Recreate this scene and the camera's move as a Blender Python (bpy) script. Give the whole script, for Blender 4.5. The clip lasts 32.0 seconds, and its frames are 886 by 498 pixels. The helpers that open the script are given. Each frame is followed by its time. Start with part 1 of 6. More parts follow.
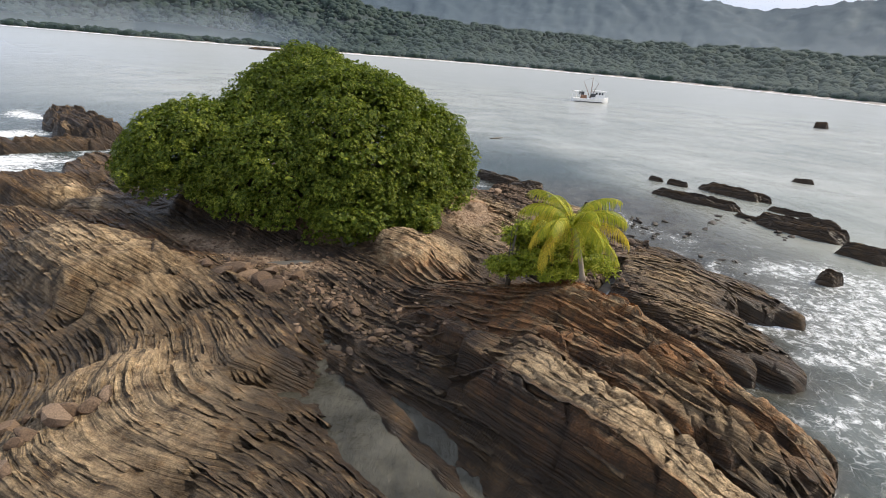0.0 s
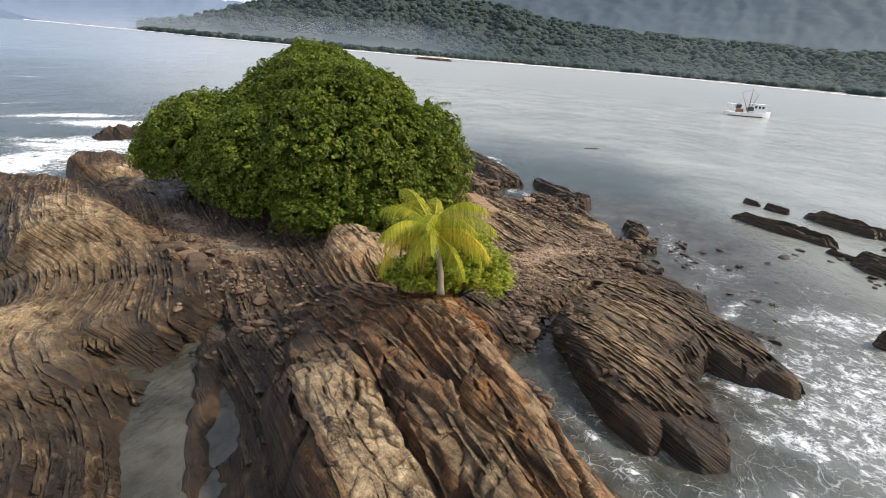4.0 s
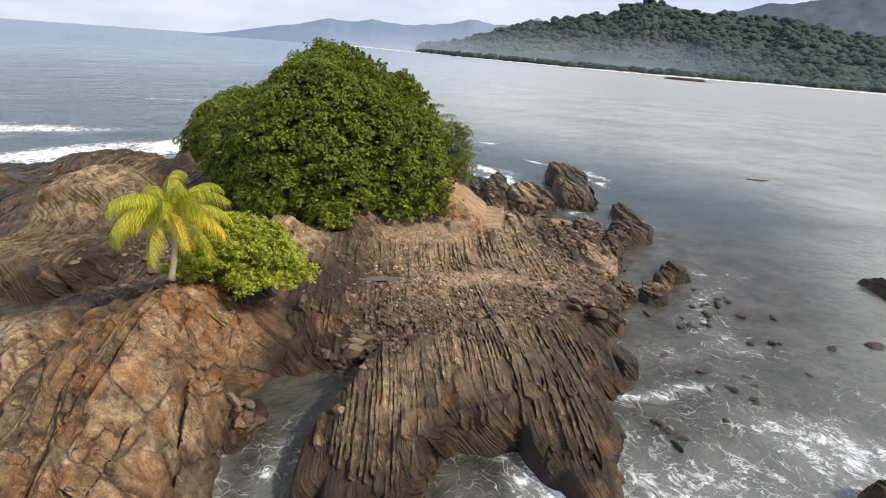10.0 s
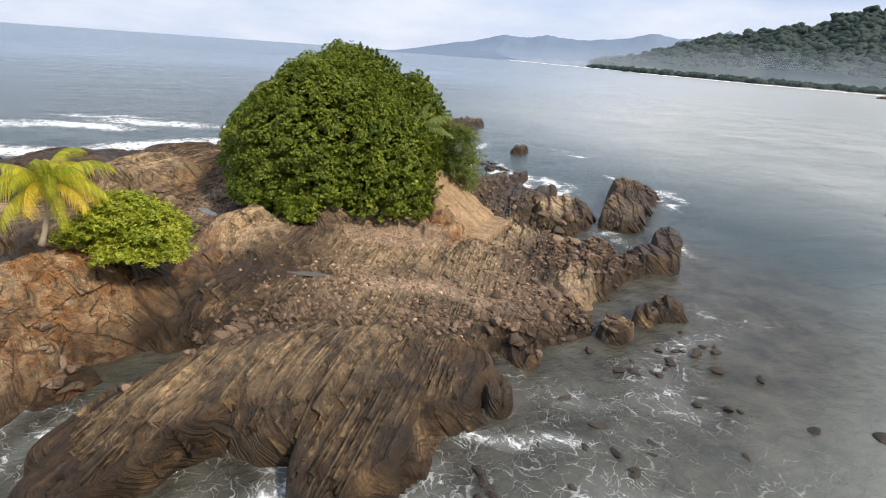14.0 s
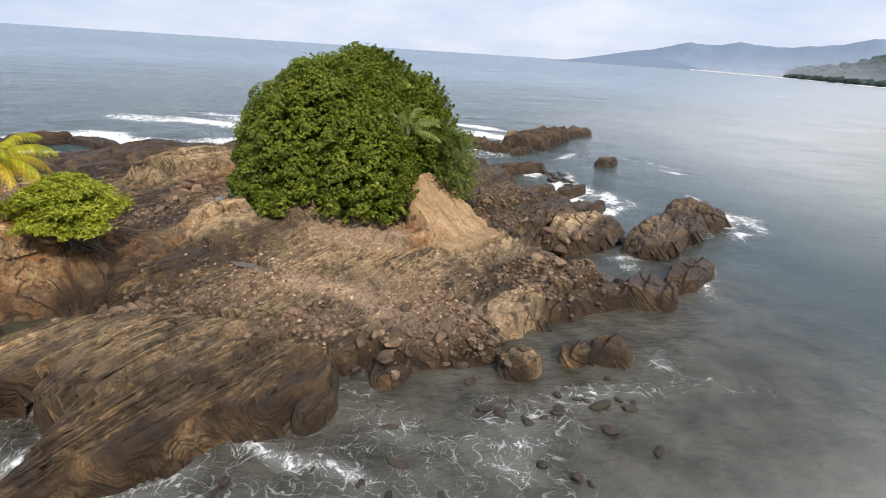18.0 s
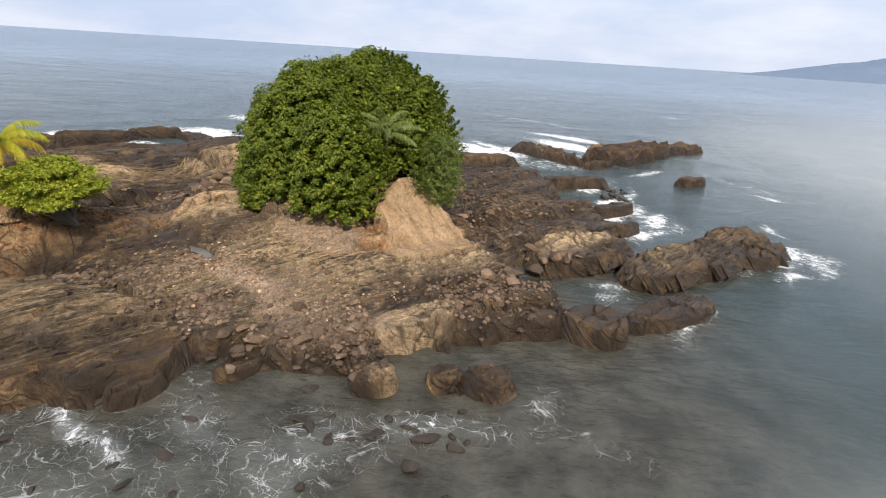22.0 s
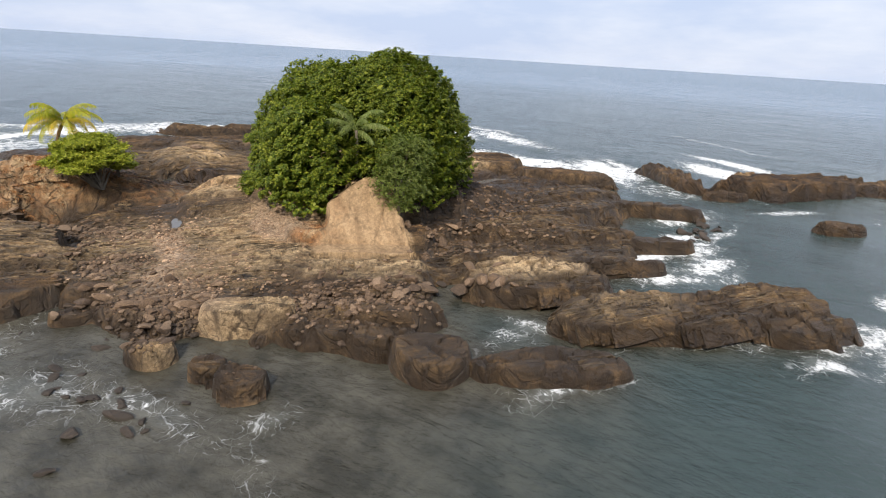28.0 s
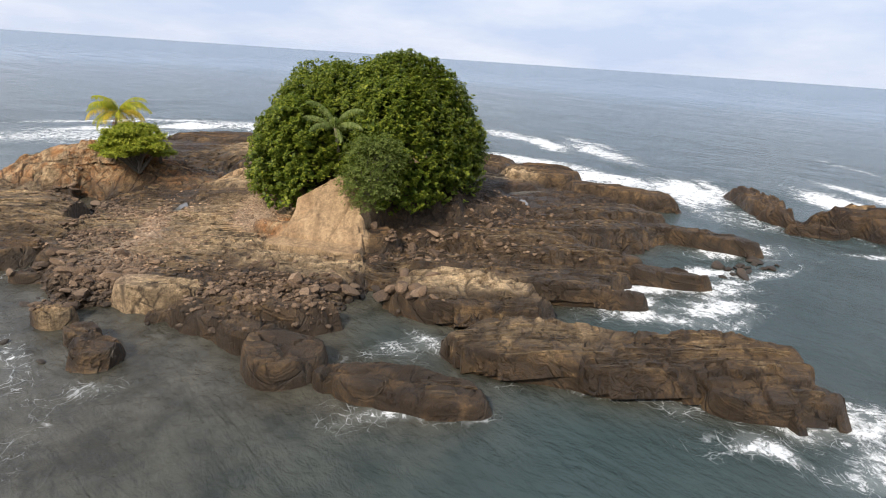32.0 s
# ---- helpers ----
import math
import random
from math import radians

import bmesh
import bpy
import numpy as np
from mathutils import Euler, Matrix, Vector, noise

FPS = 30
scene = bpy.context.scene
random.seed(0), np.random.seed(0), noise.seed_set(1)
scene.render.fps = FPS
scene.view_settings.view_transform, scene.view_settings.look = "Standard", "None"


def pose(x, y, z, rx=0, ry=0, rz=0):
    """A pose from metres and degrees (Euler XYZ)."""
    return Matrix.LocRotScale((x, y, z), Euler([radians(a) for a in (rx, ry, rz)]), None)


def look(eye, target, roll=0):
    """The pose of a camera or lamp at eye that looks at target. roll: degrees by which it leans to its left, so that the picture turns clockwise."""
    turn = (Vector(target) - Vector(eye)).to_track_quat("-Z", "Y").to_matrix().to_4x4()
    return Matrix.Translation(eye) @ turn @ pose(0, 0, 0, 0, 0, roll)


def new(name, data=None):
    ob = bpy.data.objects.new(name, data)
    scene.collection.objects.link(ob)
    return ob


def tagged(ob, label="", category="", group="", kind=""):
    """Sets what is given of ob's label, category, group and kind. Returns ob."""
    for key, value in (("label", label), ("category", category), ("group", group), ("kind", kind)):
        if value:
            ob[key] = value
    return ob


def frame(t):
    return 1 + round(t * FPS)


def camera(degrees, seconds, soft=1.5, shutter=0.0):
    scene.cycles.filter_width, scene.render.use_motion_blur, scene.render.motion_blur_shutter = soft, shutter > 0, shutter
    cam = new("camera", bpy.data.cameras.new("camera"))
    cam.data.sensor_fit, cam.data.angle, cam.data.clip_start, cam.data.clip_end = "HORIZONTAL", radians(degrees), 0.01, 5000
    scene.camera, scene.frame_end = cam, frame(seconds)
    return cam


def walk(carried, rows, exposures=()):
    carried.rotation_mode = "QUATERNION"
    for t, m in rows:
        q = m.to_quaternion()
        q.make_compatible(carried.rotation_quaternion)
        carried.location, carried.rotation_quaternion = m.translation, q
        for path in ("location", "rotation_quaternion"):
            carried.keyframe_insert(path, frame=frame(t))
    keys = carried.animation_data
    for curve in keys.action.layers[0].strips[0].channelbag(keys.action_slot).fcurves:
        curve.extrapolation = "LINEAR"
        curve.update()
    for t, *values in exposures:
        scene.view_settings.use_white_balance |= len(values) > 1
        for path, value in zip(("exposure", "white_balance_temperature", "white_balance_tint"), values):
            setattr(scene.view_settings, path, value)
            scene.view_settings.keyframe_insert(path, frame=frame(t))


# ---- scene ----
cam = camera(78.6, 32.0, soft=1.0)
METRES, EYE, TILT, LEAN, TURN = 120.0, 16.46, -0.93, 1.0, 0.0
ROWS = [
    (0.0, 0.0, 0.0, 0.0, 1.84, -19.18, -5.33),
    (0.5, 0.0164, 0.0031, 0.0003, 4.16, -19.2775, -5.38),
    (1.0, 0.0307, 0.0065, 0.0004, 6.24, -19.385, -5.41),
    (1.5, 0.0466, 0.0108, 0.0007, 8.45, -19.4625, -5.42),
    (2.0, 0.0605, 0.0152, 0.001, 10.42, -19.55, -5.43),
    (2.5, 0.0763, 0.0208, 0.0011, 12.76, -19.6075, -5.44),
    (3.0, 0.0897, 0.0261, 0.0014, 14.73, -19.635, -5.48),
    (3.5, 0.1039, 0.0323, 0.0017, 16.76, -19.7025, -5.51),
    (5.5, 0.1579, 0.0621, 0.0031, 25.12, -20.0125, -5.45),
    (6.0, 0.171, 0.0709, 0.0033, 27.39, -20.04, -5.44),
    (6.5, 0.1838, 0.0801, 0.0038, 29.62, -20.0914, -5.43),
    (7.0, 0.1961, 0.0899, 0.0042, 31.78, -20.1629, -5.4),
    (7.5, 0.2082, 0.0999, 0.0046, 33.92, -20.1943, -5.38),
    (8.0, 0.2197, 0.1106, 0.0051, 36.1, -20.2657, -5.4),
    (8.5, 0.2309, 0.1215, 0.0049, 38.32, -20.2571, -5.37),
    (9.0, 0.2417, 0.1329, 0.005, 40.38, -20.2886, -5.37),
    (9.5, 0.2519, 0.1446, 0.005, 42.47, -20.27, -5.39),
    (10.0, 0.262, 0.1567, 0.0053, 44.5, -20.3314, -5.37),
    (10.5, 0.2714, 0.1692, 0.0052, 46.65, -20.3629, -5.35),
    (11.0, 0.2803, 0.182, 0.0053, 48.97, -20.3943, -5.31),
    (11.5, 0.2887, 0.195, 0.0051, 51.14, -20.3757, -5.3),
    (12.0, 0.2968, 0.2084, 0.0051, 53.43, -20.3871, -5.28),
    (12.5, 0.3044, 0.2222, 0.0053, 55.58, -20.4186, -5.25),
    (13.0, 0.3111, 0.2362, 0.0053, 57.66, -20.4, -5.25),
    (13.5, 0.3175, 0.2504, 0.0054, 59.72, -20.42, -5.19),
    (14.0, 0.3235, 0.2647, 0.0057, 61.83, -20.46, -5.18),
    (14.5, 0.3288, 0.2792, 0.006, 63.98, -20.48, -5.14),
    (16.5, 0.3441, 0.3418, 0.0095, 72.93, -21.0, -4.73),
    (17.0, 0.3467, 0.357, 0.0096, 74.97, -21.01, -4.68),
    (17.5, 0.3488, 0.3721, 0.0099, 76.98, -21.0, -4.67),
    (18.0, 0.3504, 0.3876, 0.0101, 79.1, -21.03, -4.6),
    (18.5, 0.3513, 0.4031, 0.0106, 81.24, -21.07, -4.55),
    (19.0, 0.3517, 0.4177, 0.0111, 83.29, -21.11, -4.5),
    (19.5, 0.3517, 0.4344, 0.0114, 85.53, -21.145, -4.41),
    (20.0, 0.3509, 0.4486, 0.0117, 87.32, -21.15, -4.42),
    (20.5, 0.3499, 0.4653, 0.0123, 89.51, -21.165, -4.35),
    (21.0, 0.3484, 0.4798, 0.0125, 91.47, -21.16, -4.33),
    (21.5, 0.346, 0.4965, 0.0125, 93.74, -21.145, -4.25),
    (22.0, 0.3432, 0.5109, 0.0127, 95.57, -21.14, -4.24),
    (22.5, 0.3395, 0.5272, 0.0129, 97.85, -21.165, -4.2),
    (23.0, 0.3357, 0.5412, 0.013, 99.92, -21.14, -4.17),
    (23.5, 0.3309, 0.557, 0.013, 102.13, -21.112, -4.13),
    (24.0, 0.3261, 0.5709, 0.0131, 104.15, -21.144, -4.06),
    (24.5, 0.3199, 0.5865, 0.0128, 106.44, -21.116, -4.02),
    (25.0, 0.3142, 0.5998, 0.0125, 108.4, -21.098, -3.94),
    (25.5, 0.3069, 0.6149, 0.0127, 110.72, -21.13, -3.92),
    (27.5, 0.2748, 0.6681, 0.0129, 118.84, -21.208, -3.72),
    (28.0, 0.2659, 0.6803, 0.0122, 120.79, -21.14, -3.7),
    (28.5, 0.2555, 0.6933, 0.0119, 123.01, -21.11, -3.67),
    (29.0, 0.2459, 0.7044, 0.012, 124.92, -21.11, -3.65),
    (29.5, 0.2344, 0.7167, 0.0121, 127.31, -21.1, -3.6),
    (30.0, 0.224, 0.7271, 0.0121, 129.3, -21.09, -3.59),
    (30.5, 0.2117, 0.7385, 0.0118, 131.43, -21.04, -3.57),
    (31.0, 0.2007, 0.7478, 0.0115, 133.4, -21.0, -3.58),
    (31.5, 0.1878, 0.7583, 0.0109, 135.61, -20.95, -3.55),
    (32.0, 0.1761, 0.767, 0.0106, 137.44, -20.91, -3.54),
]
walk(cam, [(t, pose(0, 0, EYE, TILT, LEAN, TURN) @ pose(METRES * x, METRES * y, METRES * z, 90 + pitch, roll, yaw)) for t, x, y, z, yaw, pitch, roll in ROWS])

# ---- world, sun, exposure ----
K = 120.0 / 70.0            # metres in one unit of the plan; x, y, z of the plan start under the first camera, sea level 0
rng = np.random.default_rng(7)
world = bpy.data.worlds.new("hazy_sky")
scene.world = world
world.use_nodes = True
wn, wl = world.node_tree.nodes, world.node_tree.links
sky = wn.new("ShaderNodeTexSky")
sky.sky_type, sky.sun_disc = "NISHITA", False
SUN_ELEVATION, SUN_AZIMUTH = radians(42), radians(74)     # azimuth from +y towards +x
sky.sun_elevation, sky.sun_rotation = SUN_ELEVATION, SUN_AZIMUTH
sky.air_density, sky.dust_density, sky.ozone_density = 1.0, 2.5, 1.5
tc = wn.new("ShaderNodeTexCoord")
squash = wn.new("ShaderNodeMapping")
squash.inputs["Scale"].default_value = (1.6, 1.6, 6.0)
cloud = wn.new("ShaderNodeTexNoise")
cloud.inputs["Scale"].default_value, cloud.inputs["Detail"].default_value, cloud.inputs["Roughness"].default_value = 2.2, 6, 0.55
tone = wn.new("ShaderNodeValToRGB")
tone.color_ramp.elements[0].position, tone.color_ramp.elements[0].color = 0.36, (9.2, 10.7, 14.0, 1)
tone.color_ramp.elements[1].position, tone.color_ramp.elements[1].color = 0.66, (12.9, 13.6, 15.4, 1)
veil = wn.new("ShaderNodeMix")
veil.data_type = "RGBA"
veil.inputs["Factor"].default_value = 0.86           # thin cloud over most of the sky
wl.new(tc.outputs["Generated"], squash.inputs["Vector"])
wl.new(squash.outputs["Vector"], cloud.inputs["Vector"])
wl.new(cloud.outputs["Fac"], tone.inputs["Fac"])
wl.new(sky.outputs["Color"], veil.inputs["A"])
wl.new(tone.outputs["Color"], veil.inputs["B"])
wl.new(veil.outputs["Result"], wn["Background"].inputs["Color"])
wn["Background"].inputs["Strength"].default_value = 0.074
sun = new("sun", bpy.data.lights.new("sun", "SUN"))
sun.data.energy, sun.data.angle, sun.data.color = 4.3, radians(4), (1.0, 0.89, 0.74)
sun.matrix_world = look((0, 0, 0), (-math.sin(SUN_AZIMUTH) * math.cos(SUN_ELEVATION), -math.cos(SUN_AZIMUTH) * math.cos(SUN_ELEVATION), -math.sin(SUN_ELEVATION)))
scene.view_settings.exposure = 0.0

# ---- materials ----
class Nodes:
    """Short hand for building a node material."""
    def __init__(self, name):
        self.m = bpy.data.materials.new(name)
        self.m.use_nodes = True
        self.t = self.m.node_tree
        self.b = self.t.nodes["Principled BSDF"]
        self.out = self.t.nodes["Material Output"]

    def put(self, socket, v):
        if isinstance(v, bpy.types.NodeSocket):
            self.t.links.new(v, socket)
        elif v is not None:
            socket.default_value = v

    def add(self, kind, **sockets):
        n = self.t.nodes.new(kind)
        for k, v in sockets.items():
            self.put(n.inputs[k.replace("_", " ")], v)
        return n

    def pos(self):
        return self.add("ShaderNodeNewGeometry").outputs["Position"]

    def attr(self, name):
        n = self.add("ShaderNodeAttribute")
        n.attribute_name = name
        return n.outputs["Fac"]

    def noise(self, vec, scale, detail=4.0, rough=0.55, distort=0.0):
        return self.add("ShaderNodeTexNoise", Vector=vec, Scale=scale, Detail=detail, Roughness=rough, Distortion=distort).outputs["Fac"]

    def voronoi(self, vec, scale, feature="F1", rnd=1.0):
        n = self.add("ShaderNodeTexVoronoi")
        n.feature = feature
        self.put(n.inputs["Vector"], vec)
        n.inputs["Scale"].default_value, n.inputs["Randomness"].default_value = scale, rnd
        return n.outputs["Distance"]

    def ramp(self, fac, *stops):
        n = self.add("ShaderNodeValToRGB", Fac=fac)
        e = n.color_ramp.elements
        while len(e) < len(stops):
            e.new(0.5)
        for el, (p, c) in zip(e, stops):
            el.position, el.color = p, (*c, 1) if len(c) == 3 else c
        return n.outputs["Color"]

    def span(self, v, a, b, lo=0.0, hi=1.0):
        n = self.add("ShaderNodeMapRange")
        for i, x in enumerate((v, a, b, lo, hi)):
            self.put(n.inputs[i], x)
        return n.outputs["Result"]

    def math(self, op, a, b=None):
        n = self.add("ShaderNodeMath")
        n.operation = op
        self.put(n.inputs[0], a)
        self.put(n.inputs[1], b)
        return n.outputs[0]

    def mix(self, fac, a, b, how="MIX"):
        n = self.add("ShaderNodeMix")
        n.data_type, n.blend_type = "RGBA", how
        self.put(n.inputs["Factor"], fac)
        self.put(n.inputs["A"], a if isinstance(a, bpy.types.NodeSocket) else (*a, 1))
        self.put(n.inputs["B"], b if isinstance(b, bpy.types.NodeSocket) else (*b, 1))
        return n.outputs["Result"]

    def bump(self, height, strength=0.5, dist=0.05, normal=None):
        return self.add("ShaderNodeBump", Height=height, Strength=strength, Distance=dist, Normal=normal).outputs["Normal"]

    def vec(self, x, y, z):
        n = self.add("ShaderNodeCombineXYZ")
        for i, v in enumerate((x, y, z)):
            self.put(n.inputs[i], v)
        return n.outputs[0]

    def set(self, **kw):
        for k, v in kw.items():
            self.put(self.b.inputs[k.replace("_", " ")], v)
        return self.m


def rock_material(name, from_attributes):
    """Layered sedimentary rock: bands that follow the bedding, cracks, rust, pale weathered faces, gravel and wet dark feet."""
    n = Nodes(name)
    p = n.pos()
    if from_attributes:
        bed, along = n.attr("bed"), n.attr("along")
    else:
        s = n.add("ShaderNodeSeparateXYZ", Vector=p)
        bed = n.math("ADD", n.math("MULTIPLY", s.outputs[0], 0.64), n.math("MULTIPLY", s.outputs[1], 0.77))
        along = n.math("ADD", n.math("MULTIPLY", s.outputs[0], 0.77), n.math("MULTIPLY", s.outputs[1], -0.64))
    z = n.add("ShaderNodeSeparateXYZ", Vector=p).outputs[2]
    strat = n.math("ADD", n.math("ADD", bed, n.math("MULTIPLY", z, 1.1)), n.span(n.noise(p, 0.5, 3.0, 0.5), 0.0, 1.0, -0.25, 0.25))     # beds plunge to the north-east
    layered = n.vec(strat, n.math("MULTIPLY", along, 0.06), 0.0)
    band = n.noise(layered, 2.0, 6.0, 0.7)
    fine = n.noise(layered, 13.0, 5.0, 0.75)
    seam = n.noise(n.vec(strat, n.math("MULTIPLY", along, 0.04), 7.0), 4.2, 3.0, 0.6)
    blotch = n.noise(p, 0.32, 5.0, 0.6)
    own = n.add("ShaderNodeNewGeometry").outputs["Random Per Island"]
    band = n.math("ADD", band, n.span(own, 0.0, 1.0, -0.12, 0.14))
    grain = n.noise(p, 9.0, 8.0, 0.78)
    col = n.ramp(band, (0.38, (0.022, 0.0125, 0.007)), (0.49, (0.090, 0.051, 0.024)), (0.59, (0.24, 0.148, 0.070)), (0.70, (0.56, 0.40, 0.22)))
    col = n.mix(n.span(fine, 0.40, 0.60, 0.7, 0.0), col, (0.045, 0.027, 0.014))
    col = n.mix(n.span(blotch, 0.42, 0.66, 0.0, 0.5), col, n.mix(grain, (0.15, 0.086, 0.033), (0.31, 0.20, 0.09)))
    bent = n.add("ShaderNodeVectorMath")
    bent.operation = "MULTIPLY_ADD"
    n.t.links.new(n.add("ShaderNodeTexNoise", Vector=p, Scale=0.9, Detail=4.0).outputs["Color"], bent.inputs[0])
    bent.inputs[1].default_value = (0.7, 0.7, 0.7)
    n.t.links.new(n.vec(strat, n.math("MULTIPLY", along, 0.6), n.math("MULTIPLY", z, 0.4)), bent.inputs[2])
    mottle0 = n.noise(p, 0.45, 3.0, 0.5)
    cracks = n.math("MINIMUM", n.voronoi(bent.outputs[0], 0.62, "DISTANCE_TO_EDGE"), n.math("ADD", n.math("MULTIPLY", n.voronoi(bent.outputs[0], 1.6, "DISTANCE_TO_EDGE"), 1.8), n.span(mottle0, 0.40, 0.5, 0.08, 0.0)))
    crack = n.math("MULTIPLY", n.span(cracks, 0.0, 0.05, 1.0, 0.0), n.span(n.noise(p, 0.8, 4.0, 0.6), 0.38, 0.5))
    if from_attributes:
        crack = n.math("MAXIMUM", n.math("MULTIPLY", crack, n.span(n.attr("block"), 0.0, 1.0, 0.4, 0.95)), n.math("MULTIPLY", n.attr("crack"), n.span(n.noise(p, 1.1, 3.0, 0.6), 0.35, 0.55, 0.25, 1.0)))
        # bed edges painted pale: weathered rims with their highlights in the colour
        rim = n.math("MULTIPLY", n.attr("rim"), n.span(n.noise(p, 1.4, 5.0, 0.7), 0.40, 0.62, 0.0, 0.75))
        col = n.mix(n.math("MULTIPLY", n.attr("block"), 0.45), col, n.mix(grain, (0.075, 0.052, 0.030), (0.24, 0.17, 0.10)))
        col = n.mix(rim, col, (0.50, 0.385, 0.24))
        pale, rust, gravel, wet, soil_shade = (n.attr(k) for k in ("pale", "rust", "gravel", "wet", "soil_shade"))
        lumps = n.noise(p, 1.1, 6.0, 0.65)
        paleness = n.math("MAXIMUM", n.math("MULTIPLY", pale, n.span(lumps, 0.34, 0.56)), n.math("MULTIPLY", n.attr("even"), 0.85))
        col = n.mix(paleness, col, n.mix(grain, (0.46, 0.335, 0.205), (0.76, 0.62, 0.44)))
        rusty = n.math("MULTIPLY", rust, n.span(n.noise(p, 0.75, 6.0, 0.7, 0.6), 0.40, 0.60))
        col = n.mix(rusty, col, n.mix(grain, (0.22, 0.085, 0.028), (0.48, 0.235, 0.09)))
        cell = n.add("ShaderNodeTexVoronoi", Vector=p, Scale=4.5)
        pebble = n.mix(n.span(grain, 0.3, 0.7), n.ramp(n.add("ShaderNodeSeparateColor", Color=cell.outputs["Color"]).outputs[0], (0.0, (0.19, 0.138, 0.105)), (0.6, (0.36, 0.275, 0.215)), (1.0, (0.52, 0.42, 0.335))), (0.42, 0.32, 0.245))
        col = n.mix(gravel, col, pebble)
        col = n.mix(n.math("MULTIPLY", soil_shade, n.span(blotch, 0.3, 0.5)), col, n.mix(grain, (0.045, 0.03, 0.022), (0.10, 0.07, 0.05)))
        wetness = n.math("MULTIPLY", wet, n.span(n.noise(p, 0.55, 5.0, 0.65), 0.30, 0.52))
    else:
        wetness = n.span(n.math("ADD", z, n.math("MULTIPLY", blotch, 1.6)), 1.5, 3.2, 0.95, 0.2)
    speck = n.noise(p, 13.0, 7.0, 0.82)
    mottle = n.noise(p, 1.3, 7.0, 0.74)
    pit = n.noise(p, 4.2, 6.0, 0.75)
    mottle = n.mix(n.attr("even"), mottle, n.vec(n.span(n.noise(p, 0.7, 3.0), 0.3, 0.7, 0.42, 0.58), 0.5, 0.5)) if from_attributes else mottle
    if from_attributes:
        calm = n.math("MULTIPLY", n.attr("even"), 0.8)
        speck = n.math("ADD", n.math("MULTIPLY", speck, n.math("SUBTRACT", 1.0, calm)), n.math("MULTIPLY", calm, 0.5))
        stain = n.noise(n.vec(n.math("MULTIPLY", bed, 0.5), n.math("MULTIPLY", along, 1.6), n.math("MULTIPLY", z, 0.35)), 0.9, 5.0, 0.6)
        col = n.mix(n.math("MULTIPLY", n.attr("even"), 0.8), col, n.ramp(stain, (0.34, (0.13, 0.08, 0.046)), (0.5, (0.225, 0.152, 0.093)), (0.66, (0.32, 0.232, 0.152))))
    tone = n.math("MULTIPLY", n.math("MULTIPLY", n.span(speck, 0.36, 0.64, 0.6, 1.38), n.span(pit, 0.36, 0.64, 0.72, 1.26)), n.span(mottle, 0.36, 0.64, 0.74, 1.24))
    col = n.mix(1.0, col, n.vec(n.math("MULTIPLY", tone, 1.08), tone, n.math("MULTIPLY", tone, 0.85)), "MULTIPLY")
    seamed = n.math("SUBTRACT", 1.0, n.math("MAXIMUM", n.math("MULTIPLY", n.attr("gravel"), 0.8), n.attr("even"))) if from_attributes else 0.55
    if from_attributes:
        seamed = n.math("MULTIPLY", n.math("MULTIPLY", seamed, n.span(n.attr("block"), 0.2, 0.9, 1.0, 0.3)), n.span(n.noise(p, 0.4, 4.0, 0.6), 0.36, 0.58, 0.3, 1.0))
    lines = n.math("ADD", 1.0, n.math("MULTIPLY", seamed, n.math("ADD", n.math("ADD", n.span(seam, 0.36, 0.48, -0.72, 0.0), n.span(seam, 0.53, 0.66, 0.0, 0.4)), n.span(fine, 0.36, 0.5, -0.25, 0.0))))
    col = n.mix(1.0, col, n.vec(lines, lines, lines), "MULTIPLY")
    col = n.mix(n.math("MULTIPLY", crack, 0.88), col, (0.035, 0.021, 0.012))
    col = n.mix(wetness, col, n.mix(0.78, col, (0.026, 0.017, 0.010), "MIX"))
    rough = n.span(wetness, 0.0, 1.0, 0.88, 0.42)
    h = n.math("ADD", n.math("MULTIPLY", band, 1.2), n.math("ADD", n.math("MULTIPLY", fine, 0.5), n.math("ADD", n.math("MULTIPLY", speck, 0.35), n.math("MULTIPLY", grain, 0.55))))
    h = n.math("SUBTRACT", n.math("ADD", h, n.math("MULTIPLY", seamed, n.span(seam, 0.36, 0.62, 0.0, 1.1))), n.math("MULTIPLY", crack, 0.6))
    return n.set(Base_Color=col, Roughness=rough, Normal=n.bump(h, n.span(n.attr("even"), 0.0, 1.0, 0.95, 0.2) if from_attributes else 0.95, 0.26))


ROCK = rock_material("layered_rock", True)
SEA_ROCK = rock_material("wet_sea_rock", False)


